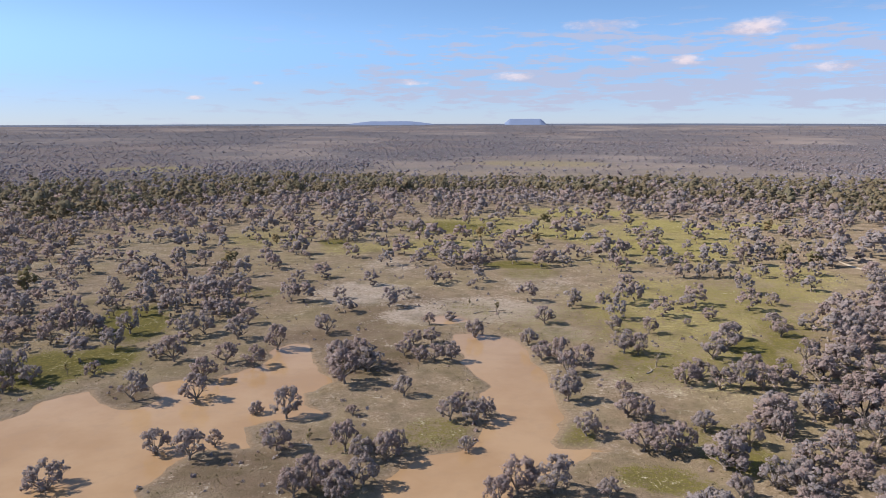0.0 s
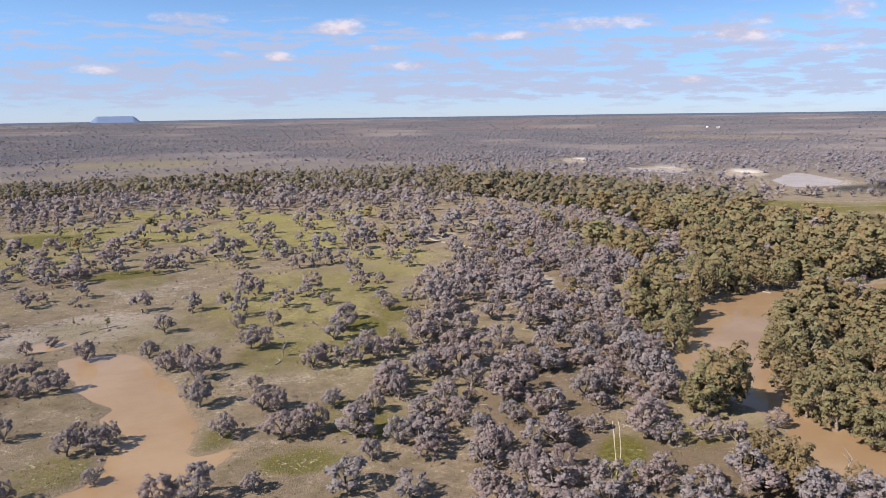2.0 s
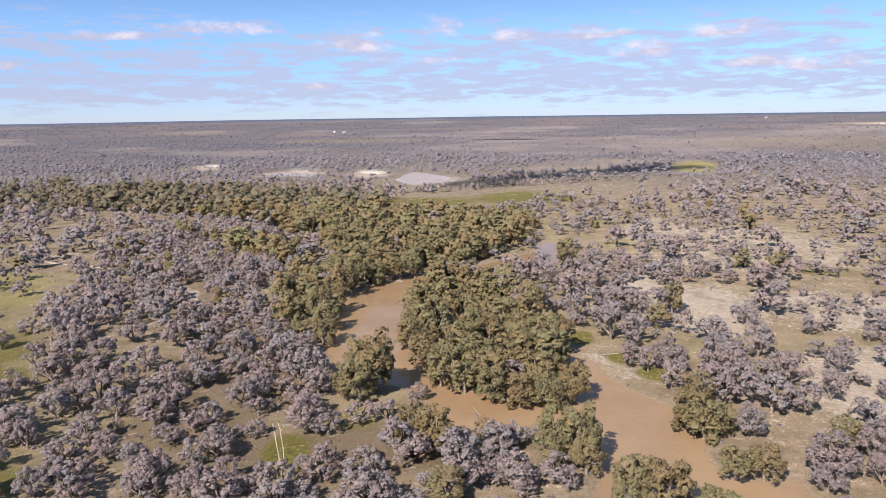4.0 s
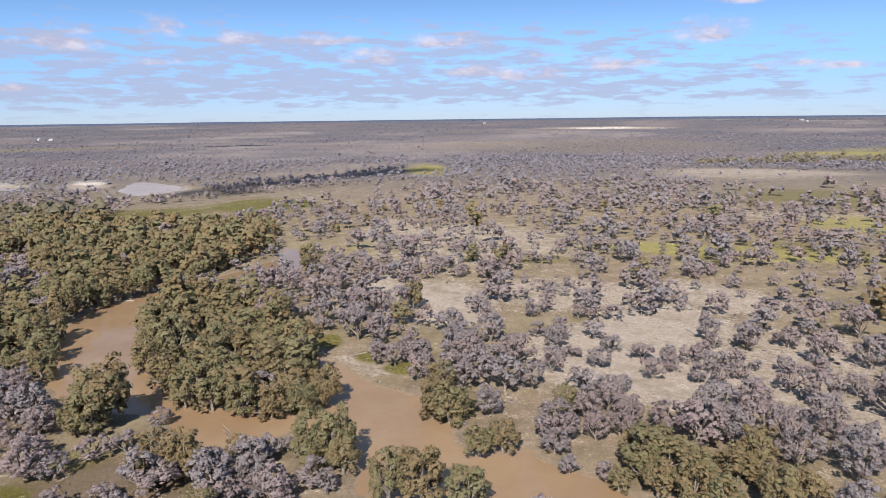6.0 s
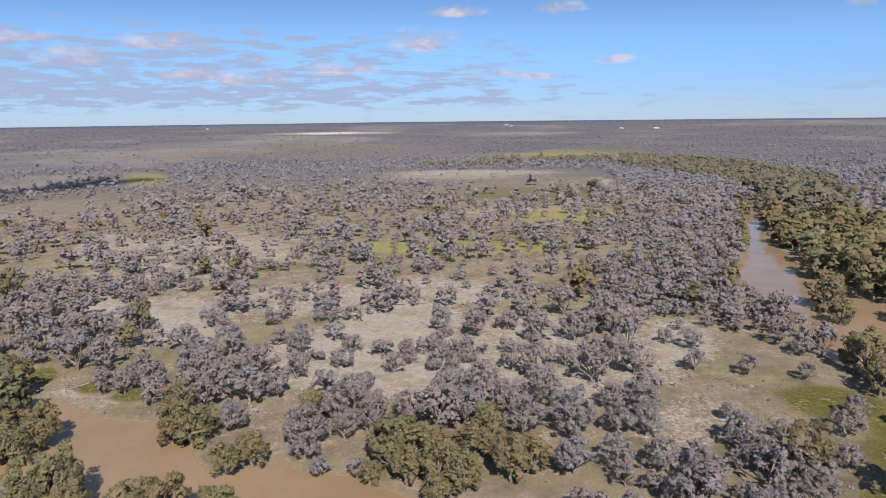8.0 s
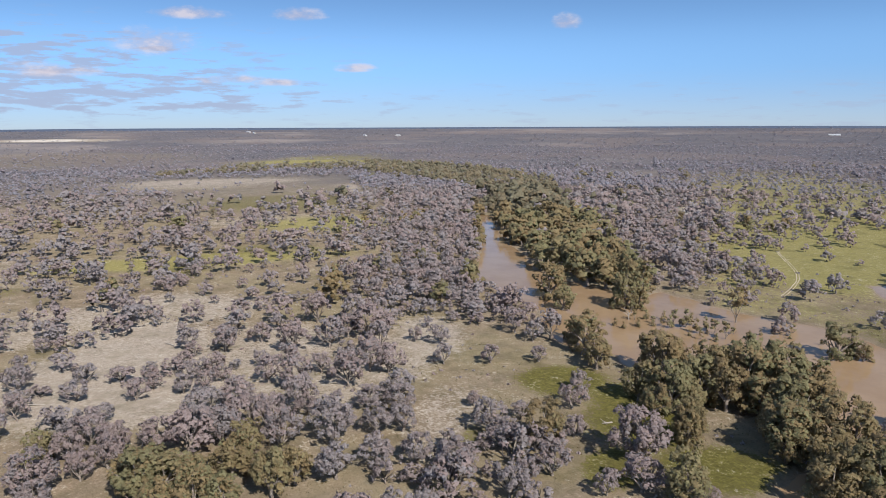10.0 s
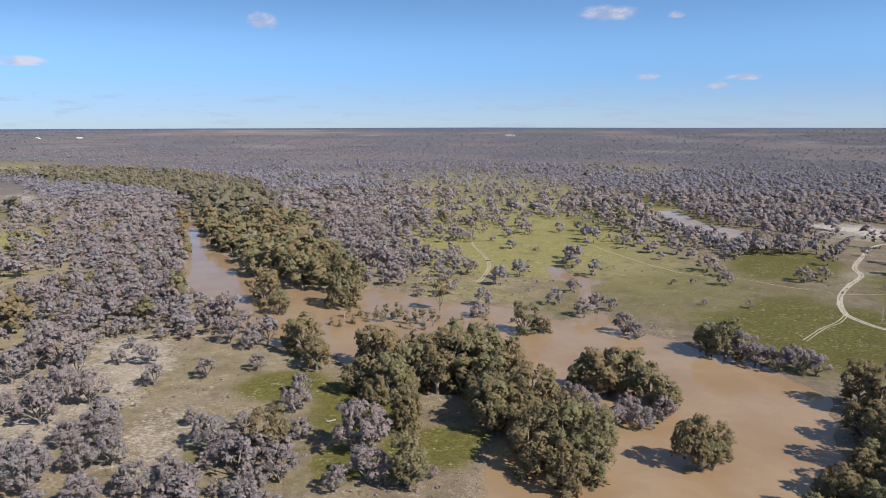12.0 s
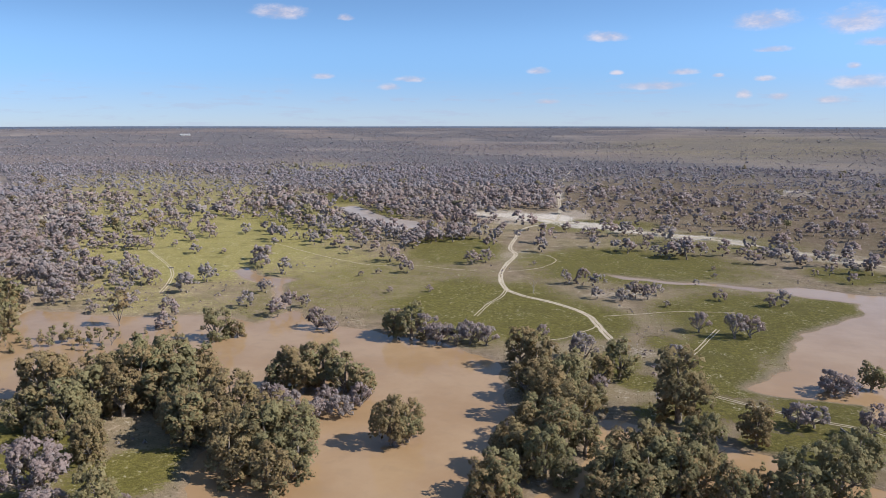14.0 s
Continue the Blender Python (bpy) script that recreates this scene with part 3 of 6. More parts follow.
OPEN_FAR = OPEN_FAR_A
DENSE_FAR_A = [(1221, -1927, 643, 686, 1.0), (465, -1357, 222, 310, 0.8), (1892, -833, 770, 618, 0.9), (1205, -1671, 456, 594, 0.9), (1723, -1042, 269, 426, 0.8), (-184, -1238, 230, 125, 0.5)]
DENSE_FAR = DENSE_FAR_A
BROWN_A = [(169, 185, 32, 51, 0.8), (135, 115, 38, 20, 0.8), (147, 179, 26, 61, 0.7), (227, 273, 17, 60, 0.6), (-25, 336, 34, 41, 0.7), (-117, 206, 15, 9, 0.9), (-43, 289, 33, 19, 0.7), (-27, 260, 23, 20, 0.8), (-106, 226, 11, 11, 1.0), (156, 288, 26, 18, 0.5), (100, 296, 19, 17, 0.4), (205, 500, 36, 29, 0.5), (-60, 175, 24, 10, 0.7), (-41, 169, 17, 9, 0.7), (2063, 4, 437, 364, 0.5), (208, -106, 13, 19, 0.5), (-631, -2577, 360, 616, 0.5), (-143, -939, 209, 316, 0.8), (-222, -704, 81, 171, 0.9)]
BROWN_B = [(-110, -699, 78, 57, 0.6), (98, -218, 12, 16, 0.2)]
BROWN = BROWN_A + BROWN_B
NECK_GREY = [(343, 192), (352, 170), (300, 122), (258, 102), (271, 118), (316, 154), (324, 180), (314, 198)]
PENINSULA = [(306, 197), (324, 180), (316, 154), (271, 118), (240, 93), (198, 70), (187.2, 86.7), (190.6, 113.5), (219.5, 145.1), (250.8, 168.8), (283.1, 186.9)]
BELT_NORTH = [(-566, 730), (-343, 633), (-289, 712), (-188, 843), (82, 906), (285, 778), (410, 662), (625, 1018), (355, 1092), (99, 1097), (-260, 1171), (-475, 1038), (-771, 999)]
BELT_EAST = [(205, 799), (374, 788), (424, 636), (439, 479), (383, 328), (312, 254), (264.1, 229.5), (208.1, 193.0), (219.1, 218.9), (270.7, 259.7), (347, 322), (360, 461), (283.6, 234.6), (319, 228), (371, 208), (440, 193), (527, 230), (577, 338), (617, 489), (601, 767), (437, 918), (254, 978)]
BELT_EAST_FILL = [(455, 496), (396, 351), (324, 264), (307, 227), (371, 208), (440, 193), (527, 230), (577, 338), (617, 489), (562, 612)]
BANK_GUMS = [(164.3, -15.9), (180.2, -20.5), (184.7, -36.3), (180.1, -65.2), (154.6, -64.1), (145.0, -30.5), (156.2, -24.2)]
GUMS_FRINGE = [(652, -428), (711, -503), (545, -390), (483, -337), (377, -263), (364, -247), (485, -327)]
BELT_FAR_EAST = [(1634, -746), (1320, -803), (1001, -761), (867, -717), (652, -545), (728, -558), (765, -526), (920, -564), (1086, -569), (1223, -562)]
BELT_FIELD = [(1387, -220), (1505, -408), (1579, -702), (1280, -587), (1363, -482), (1308, -208)]
WOOD_MID = [(1093, -495), (1064, -606), (718, -496), (550, -378), (361, -250), (330, -226), (278.7, -212.2), (250.0, -188.7), (270.4, -149.5), (374, -163), (411, -192), (570, -268), (628, -328), (780, -396)]
OPEN_NORTH = [(-203, 369), (-154, 395), (-116, 395), (-90, 503), (-29, 425), (39, 424), (111, 441), (163, 393), (247, 392), (377, 608), (227, 693), (68, 750), (-125, 706), (-248, 608)]
WOOD_NORTH = [(-315, 505), (-250, 615), (-126, 710), (69, 755), (231, 706), (341, 549), (532, 864), (299, 917), (86, 943), (-154, 875), (-339, 736), (-429, 692)]
WOOD_WEST = [(-184.5, 226.7), (-150.0, 231.7), (-165.5, 297.3), (-114.0, 289.0), (-78.7, 288.8), (-85, 345), (-124, 426), (-245, 528), (-383, 617), (-479, 557)]
WOOD_GREY = [(308, 481), (429, 468), (370, 320), (265.4, 246.4), (202.7, 199.2), (196.6, 173.3), (171.5, 148.4), (164.2, 128.0), (175.9, 114.9), (165.8, 80.8), (168.8, 59.2), (142.1, 48.4), (71.9, 125.2), (109.6, 164.5), (132.6, 184.6), (175.2, 219.1), (179.4, 264.9), (208, 333)]
WOOD_GREY_B = [(171, 322), (231, 366), (103.5, 155.3), (61.5, 155.4), (93.9, 207.3), (135.0, 247.0)]
BANK_GREY = [(361, 176), (421, 165), (407, 110), (309, 100), (269.6, 54.4), (251.5, 16.2), (229.1, 4.7), (185.6, 1.2), (185.3, 6.0), (222.3, 29.1), (249.4, 50.2), (275.9, 74.7), (274.2, 103.1), (317, 136)]
PLAIN_EAST = [(584, 217), (927, 146), (1002, -79), (914, -413), (594, -359), (229.1, -150.0), (215.0, -75.4), (224.1, 2.6), (277.0, 55.9), (328, 112)]
PLAIN_NEAR = [(224.1, 2.6), (225.8, -23.8), (228.8, -70.4), (260.4, -128.8), (262.9, -169.3), (158.0, -109.3), (140.6, -29.9), (161.8, -19.2), (169.8, -9.6), (182.0, 2.7)]
WOOD_CHANNEL = [(1090, -482), (1136, -632), (888, -570), (574, -398), (531, -358), (335, -229), (294.1, -215.9), (254.4, -212.8), (224.9, -191.1), (262, -182), (300, -190), (340, -190), (392, -185), (451, -228), (655, -328)]
GUMS_CHANNEL = [(919, -611), (842, -629), (713, -589), (470, -438), (372, -372), (281, -302), (239.3, -260.1), (261.2, -230.7), (292.7, -239.1), (346, -283), (414, -315), (492, -352), (588, -417)]
WOOD_SOUTH = [(1086, -695), (1081, -958), (686, -830), (397, -534), (312, -412), (250, -344), (253.5, -291.7), (304, -326), (442, -419), (681, -572)]
WOOD_PONDS = [(467, -969), (384, -899), (269, -757), (195, -615), (151, -606), (112, -615), (81, -573), (109, -513), (188, -536), (223, -488), (294, -593)]
WOOD_SOUTH_B = [(432, -850), (530, -1186), (269, -1400), (64, -1288), (34, -770), (104, -755), (119, -650), (160, -682), (221, -730), (327, -837)]
WOOD_SAND = [(11, -534), (-91, -556), (-183, -475), (-208, -546), (-118, -601), (-8, -641)]
WOOD_EDGE = [(620, -774), (524, -830), (349, -581), (301, -472), (278, -411), (204.6, -299.8), (228.4, -294.7), (350, -438)]
OPEN_SOUTH = [(434, -497), (337, -464), (298, -498), (223, -488), (211, -545), (421, -891), (387, -986), (378, -1376), (972, -1535), (1264, -1348)]
WOOD_SOUTH_C = [(31, -732), (-221, -584), (-272, -549), (-622, -1310), (-276, -1519), (25, -1296)]
WEST_BANK_NEAR = [(159.2, -56.8), (187.3, -73.0), (205.9, -107.4), (188.1, -114.8), (159.4, -98.5), (179.4, -126.7), (160.2, -137.4), (135.0, -131.7), (103.2, -103.9), (142.0, -51.0)]
CLEAR_SAND = [(104, -755), (56, -750), (10, -775), (-1, -664), (26, -644), (70, -672), (98, -699)]
CLEAR_POND_A = [(274, -750), (236, -747), (192, -646), (200, -628), (234, -662)]
CLEAR_POND_B = [(190, -663), (159, -657), (137, -606), (130, -563), (156, -569), (173, -612)]
CLEAR_FIELD = [(329, -586), (300, -652), (235, -606), (184, -551), (191, -495), (256, -481)]
CLEAR_NORTH = [(-103.4, 260.4), (-96, 324), (-82, 388), (-54, 409), (38, 409), (131, 393), (203, 386), (238, 392), (229, 366), (164, 313), (147.6, 259.2), (77.2, 199.2), (69.1, 157.9), (-27.8, 144.0), (-72.0, 158.3), (-106.9, 248.1)]
CLEAR_GREEN = [(201.4, -122.4), (228.4, -148.1), (230.7, -183.3), (197.8, -177.9), (158.4, -180.6), (97.5, -182.7), (77.1, -139.5), (100.9, -107.0), (132.2, -135.6), (167.4, -143.0), (183.1, -138.3)]
CLEAR_SOUTH = [(202, -300), (251, -366), (301, -448), (287, -487), (235, -486), (195, -507), (138, -507), (58, -578), (11, -534), (-99, -492), (-177, -457), (-208, -410), (-98.8, -173.4), (125.2, -125.7), (180.4, -181.5), (213.0, -244.6)]
CLEAR_RUT = [(139.4, 144.2), (144.5, 136.1), (133.7, 116.4), (119.2, 116.1), (117.9, 122.1)]
CLEAR_CLAY = [(255, 327), (254, 305), (218.8, 261.9), (214.9, 273.2)]
CLEAR_GAP = [(152.4, 131.7), (164.8, 124.0), (157.8, 116.5), (144.6, 122.7)]
CLEAR_PAN = [(1077, -84), (1228, -234), (1162, -504), (915, -393), (743, -202), (822, -160), (1016, -180)]
# keeps trees off the sunlit spot painted in yellow
CLEAR_LIT = [(1060, 192), (1330, 238), (1330, 312), (1060, 262)]
CLEAR_POND_EAST = [(944, 640), (955, 590), (880, 490), (770, 430), (690, 470), (760, 545), (831, 595)]
CLEAR_ROAD = [(529, 399), (600, 415), (656, 460), (729, 410), (813, 350), (916, 290), (995, 215), (876, 184), (735, 288), (588, 305), (557, 327)]
BANK_EAST = [(285, 96), (269, 62), (254, 37), (226, 30), (200, 12), (180, 3), (194, -3), (232, 8), (275, 21), (288, 41), (311, 78)]
WOODS = ((BANK_EAST, 8, 0, 0.6), (NECK_GREY, 8, 0, 0.9), (PENINSULA, 8.5, 1, 0.97), (BELT_NORTH, 9, 1, 0.75), (BELT_EAST, 9, 1, 0.85), (BELT_EAST_FILL, 9, 1, 0.95), (BANK_GUMS, 7.5, 1, 0.95), (GUMS_FRINGE, 8.5, 1, 0.8), (BELT_FAR_EAST, 10, 1, 0.8), (BELT_FIELD, 10, 1, 0.75), (WOOD_MID, 8, 0, 0.93), (OPEN_NORTH, 13, 0, 0.42), (WOOD_NORTH, 9, 0, 0.65), (WOOD_WEST, 9.5, 0, 0.62), (WOOD_GREY, 7.6, 0, 1), (WOOD_GREY_B, 8.2, 0, 0.85), (BANK_GREY, 8, 0, 0.8), (PLAIN_EAST, 10.2, 0, 0.5), (PLAIN_NEAR, 9.6, 0, 0.12), (WOOD_CHANNEL, 8, 0, 0.85), (GUMS_CHANNEL, 10.5, 1, 0.9), (WOOD_SOUTH, 8.5, 0, 0.85), (WOOD_PONDS, 8.5, 0, 0.85), (WOOD_SOUTH_B, 8.5, 0, 0.85), (WOOD_SAND, 11, 0, 0.36), (WOOD_EDGE, 8.5, 0, 0.6), (OPEN_SOUTH, 9, 0, 0.68), (WOOD_SOUTH_C, 8.4, 0, 0.52), (WEST_BANK_NEAR, 8.5, 0, 0.75), (CLEAR_SAND, 0, 2, 0.9), (CLEAR_POND_A, 0, 2, 0.03), (CLEAR_POND_B, 0, 2, 0.03), (CLEAR_FIELD, 0, 2, 0.35), (CLEAR_NORTH, 0, 2, 0), (CLEAR_GREEN, 0, 2, 0), (CLEAR_SOUTH, 0, 2, 0), (CLEAR_RUT, 0, 2, 0), (CLEAR_CLAY, 0, 2, 0), (CLEAR_GAP, 0, 2, 0.1), (CLEAR_PAN, 0, 2, 0.05), (CLEAR_ROAD, 0, 2, 0.03), (CLEAR_POND_EAST, 0, 2, 0.2), (CLEAR_LIT, 0, 2, 0.04))
COOLABAH_A = [(-27, 185, 9.6), (-22, 180, 8.7), (-15, 179, 9.3), (-33, 163, 10.2), (-27, 163, 10.1), (-20, 166, 8.8), (-36, 160, 8.6), (-25, 159, 8.5), (-13, 185, 7.0), (-99, 166, 11.4), (-79, 185, 8.8), (-68, 180, 10.6), (-64, 189, 5.7), (-100, 221, 10.9), (-81, 223, 11.7), (-84, 240, 10.3), (-48, 208, 11.0), (-58, 212, 5.8), (-46, 185, 10.0), (-28, 209, 4.6), (-34, 236, 14.1), (-30, 254, 13.3), (-38, 251, 11.4), (-13, 225, 8.2), (-50, 295, 10.5), (-46, 328, 11.6), (-69, 348, 14.0), (-76, 350, 12.7), (-153, 288, 12.9), (-159, 280, 10.2), (-130, 274, 11.1), (-133, 295, 10.8), (-143, 336, 14.3)]
COOLABAH_B = [(-126, 322, 12.6), (-107, 291, 11.1), (-101, 295, 9.9), (-85, 287, 12.0), (-87, 310, 10.2), (-66, 275, 11.4), (-81, 257, 10.4), (-70, 255, 10.3), (-101, 259, 11.2), (-151, 241, 13.6), (-142, 236, 8.8), (-70, 406, 14.2), (-113, 501, 11.1), (-148, 543, 13.9), (-116, 410, 13.3), (-104, 429, 13.8), (-111, 443, 12.8), (-35, 442, 12.5), (-40, 387, 11.0), (-26, 339, 11.9), (-19, 358, 7.9), (-5, 387, 12.2), (2, 394, 8.7), (-30, 507, 13.4), (-66, 487, 8.4), (-99, 534, 12.6), (-84, 522, 10.6), (-27, 248, 12.2), (-57, 581, 13.5), (-39, 260, 10.7), (-81, 395, 9.5), (-125, 388, 12.7), (-149, 443, 14.5)]
COOLABAH_C = [(-149, 395, 11.9), (-121, 345, 12.9), (-157, 395, 13.3), (-53, 356, 8.5), (13, 291, 10.3), (-6, 309, 6.4), (3, 318, 7.1), (-15, 265, 7.8), (-9, 259, 8.4), (-3, 259, 8.4), (3, 260, 8.5), (-12, 279, 8.6), (-5, 282, 8.7), (45, 309, 10.0), (34, 279, 8.6), (37, 260, 10.3), (43, 257, 10.6), (44, 244, 9.4), (51, 252, 9.7), (40, 220, 11.5), (41, 194, 8.8), (59, 225, 6.2), (56, 207, 9.0), (60, 205, 8.6), (55, 185, 10.9), (60, 183, 10.9), (65, 184, 9.3), (2, 205, 8.3), (9, 204, 8.6), (13, 208, 7.0), (5, 213, 8.2), (6, 186, 5.7), (18, 163, 11.3)]
COOLABAH_D = [(27, 162, 10.5), (13, 158, 8.5), (40, 160, 7.0), (42, 349, 12.8), (19, 394, 10.6), (16, 378, 7.2), (62, 338, 10.9), (76, 333, 9.8), (79, 317, 12.0), (88, 344, 12.4), (96, 352, 11.6), (97, 377, 12.3), (106, 421, 12.9), (104, 434, 9.8), (128, 437, 10.0), (101, 321, 12.9), (87, 294, 8.4), (73, 299, 8.4), (70, 268, 11.2), (75, 266, 9.4), (123, 341, 13.8), (117, 335, 11.3), (120, 316, 8.1), (107, 306, 4.7), (111, 271, 14.2), (102, 261, 10.9), (119, 286, 10.0), (83, 235, 11.1), (89, 240, 9.7), (93, 230, 10.6), (100, 230, 10.7), (107, 229, 11.6), (115, 234, 11.5)]
COOLABAH_E = [(108, 240, 10.8), (145, 331, 13.2), (155, 364, 13.1), (160, 341, 8.4), (142, 302, 10.1), (141, 290, 9.8), (157, 302, 9.2), (170, 311, 9.6), (136, 258, 10.4), (130, 240, 8.5), (177, 289, 15.1), (194, 370, 11.8), (216, 410, 11.6), (249, 474, 14.2), (238, 468, 12.3), (206, 462, 14.2), (195, 455, 10.0), (182, 405, 11.1), (195, 397, 9.7), (165, 405, 11.0), (138, 405, 13.4), (147, 402, 10.1), (155, 405, 10.9), (164, 446, 10.4), (185, 519, 12.0), (137, 475, 11.6), (149, 501, 10.6), (82, 164, 10.5), (88, 166, 8.1), (71, 159, 7.6), (85, 187, 7.3), (82, 189, 6.3), (76, 197, 8.9)]
COOLABAH_F = [(96, 192, 8.3), (112, 205, 11.7), (198, 247, 12.7), (203, 245, 10.2), (169, 277, 11.4), (138, 187, 9.7), (147, 161, 11.0), (154, 161, 9.3), (103, 166, 10.1), (103, 155, 9.0), (99, 128, 10.4), (110, 128, 9.0), (145, 125, 9.9), (980, -229, 10.8), (1049, -276, 10.0), (917, -297, 22.2), (773, -189, 17.1), (982, -189, 6.9), (783, -235, 17.6), (827, -217, 18.4), (1232, -161, 19.0), (1165, -455, 19.1), (920, -164, 10.0), (1201, -256, 11.3), (274, 44, 9.0), (280, -0, 10.5), (315, -7, 8.6), (242, 66, 10.3), (240, 59, 9.4), (243, 54, 9.4), (243, 49, 8.2), (250, -15, 10.7), (226, -21, 7.9)]
COOLABAH_G = [(248, -39, 7.4), (238, -54, 8.0), (244, -61, 8.2), (250, -52, 8.3), (234, -75, 11.3), (228, -63, 7.8), (303, 33, 9.8), (313, 14, 9.1), (179, -1, 9.3), (169, -5, 6.6), (167, -14, 5.9), (202, -10, 10.3), (203, -22, 10.4), (182, 281, 15.0), (172, 250, 14.2), (193, 262, 14.1), (177, 230, 13.6), (153, 216, 13.4), (137, 207, 13.1), (143, 191, 13.1), (162, 201, 12.3), (151, 239, 12.9), (156, 259, 12.2), (133, 187, 12.6), (121, 188, 12.4), (219, -138, 9.2), (211, -154, 9.7), (179, -126, 5.8), (239, -47, 9.2), (256, -39, 8.5), (224, -193, 14.6), (239, -186, 12.1), (225, -185, 9.3)]
COOLABAH_H = [(161, -152, 11.3), (203, -171, 8.6), (150, -117, 11.3), (150, -111, 7.0), (163, -133, 7.7), (144, -138, 8.4), (191, -187, 9.5), (125, -145, 13.6), (111, -132, 13.3), (114, -123, 7.3), (171, -164, 8.5), (99, -143, 4.5), (129, -118, 10.5), (130, -110, 8.9), (138, -96, 10.2), (124, -143, 17.6), (221, -313, 10.8), (180, -285, 10.6), (189, -303, 11.2), (217, -313, 8.9), (206, -347, 14.4), (210, -375, 13.3), (218, -365, 11.2), (266, -456, 11.4), (252, -382, 7.1), (243, -360, 14.8), (235, -362, 10.0), (197, -419, 14.3), (213, -445, 11.4), (174, -403, 12.2), (164, -356, 10.4), (160, -326, 11.3), (138, -314, 11.3)]
COOLABAH_I = [(136, -325, 11.0), (131, -332, 7.2), (112, -300, 11.6), (105, -297, 9.9), (121, -510, 14.5), (124, -498, 10.3), (160, -478, 8.5), (127, -408, 4.6), (119, -418, 4.7), (102, -422, 10.1), (113, -447, 10.7), (144, -493, 9.5), (197, -507, 12.5), (246, -460, 6.4), (295, -478, 6.9), (98, -370, 4.8), (78, -377, 5.4), (60, -293, 14.2), (75, -299, 12.1), (52, -291, 10.7), (40, -289, 11.5), (37, -294, 10.3), (33, -289, 10.6), (54, -288, 11.1), (45, -287, 11.0), (11, -304, 7.2), (66, -522, 11.3), (68, -460, 14.3), (60, -466, 10.8), (27, -514, 13.4), (6, -411, 9.5), (-4, -413, 10.8), (-12, -405, 11.3)]
COOLABAH_J = [(-12, -380, 8.8), (-25, -377, 8.8), (-32, -385, 11.9), (-38, -384, 8.9), (-43, -393, 9.2), (-46, -370, 4.0), (-74, -388, 8.5), (-56, -327, 10.3), (-70, -321, 12.8), (-77, -323, 11.9), (-97, -381, 7.9), (-103, -382, 10.4), (-67, -426, 4.6), (-80, -445, 4.2), (-83, -470, 3.7), (28, -465, 3.6), (-155, -445, 7.2), (-140, -465, 5.2), (-9, -538, 12.4), (-33, -520, 12.0), (-63, -515, 15.9), (-72, -517, 16.0), (-51, -513, 11.8), (-109, -525, 8.2), (-122, -517, 13.8), (-13, -242, 7.8), (-7, -277, 13.1), (-42, -278, 10.2), (-72, -227, 11.4), (-77, -228, 9.6), (-92, -223, 11.5), (91, -212, 10.9), (83, -206, 10.1)]
COOLABAH_K = [(75, -205, 10.7), (68, -208, 10.0), (64, -218, 9.9), (74, -213, 10.3), (98, -218, 7.8), (-92, -259, 13.0), (-91, -264, 9.7), (-97, -262, 8.8)]
COOLABAH_L = [(268, 82, 17.3), (309, 86, 14.4), (327, 72, 10.7), (282, 46, 14.8), (274, 28, 14.3), (316, 38, 14.3), (269, 2, 10.5), (247, 15, 13.9), (241, 2, 9.6), (248, 32, 13.2), (254, 41, 11.8), (220, 30, 13.4), (222, 17, 16.4), (225, 8, 10.5), (202, 20, 11.0), (240, -32, 9.6), (209, -16, 12.7), (186, -1, 14.1), (189, -12, 9.1), (193, -19, 10.6), (198, -33, 12.3), (200, -43, 12.4), (218, -59, 13.4)]
COOLABAH_M = [(192, -50, 13.4), (192, -63, 13.6), (251, -61, 10.1), (278, -71, 12.9), (222, -81, 13.9), (199, -77, 9.9), (177, -76, 17.0), (216, -98, 13.9), (226, -111, 14.7), (221, -116, 12.9), (195, -96, 11.5), (198, -109, 13.4), (176, -90, 10.7), (173, -97, 10.7), (156, -69, 13.0), (156, -80, 12.1), (153, -91, 11.0), (181, -63, 13.0), (262, -94, 16.1), (262, -109, 14.5), (268, -129, 20.8), (300, -118, 16.4), (310, -104, 16.6), (291, -132, 16.2)]
COOLABAH_N = [(46, -614, 17.5), (28, -553, 16.6), (20, -737, 16.5), (61, -664, 17.0), (90, -699, 16.9), (-25, -527, 13.5), (-34, -529, 13.5), (-60, -506, 15.3), (-71, -504, 14.5), (-82, -521, 11.8), (-97, -522, 13.5), (-111, -496, 12.9), (-125, -495, 13.8), (-139, -487, 13.6), (-156, -498, 15.6), (-163, -478, 12.8), (-175, -474, 13.6), (105, -655, 15.9), (79, -561, 15.3), (64, -550, 14.1), (107, -585, 15.2), (131, -631, 16.4), (123, -456, 15.7), (197, -522, 16.8), (175, -501, 14.4), (159, -504, 14.4)]
COOLABAH_O = [(176, -586, 15.6), (200, -598, 15.2), (232, -628, 16.1), (227, -515, 15.3), (200, -430, 15.8), (236, -590, 15.3), (129, -670, 16.4), (21, -906, 17.6), (-13, -950, 18.4), (-41, -920, 17.8), (-56, -829, 17.3), (-79, -807, 16.9), (-109, -870, 17.0), (-129, -793, 16.7), (-161, -852, 18.1), (-176, -779, 16.6), (-198, -761, 16.4), (-48, -669, 15.0), (-73, -674, 15.2), (-103, -681, 15.4), (-127, -651, 14.8), (-160, -658, 15.1), (-184, -632, 14.7), (-202, -607, 14.3)]
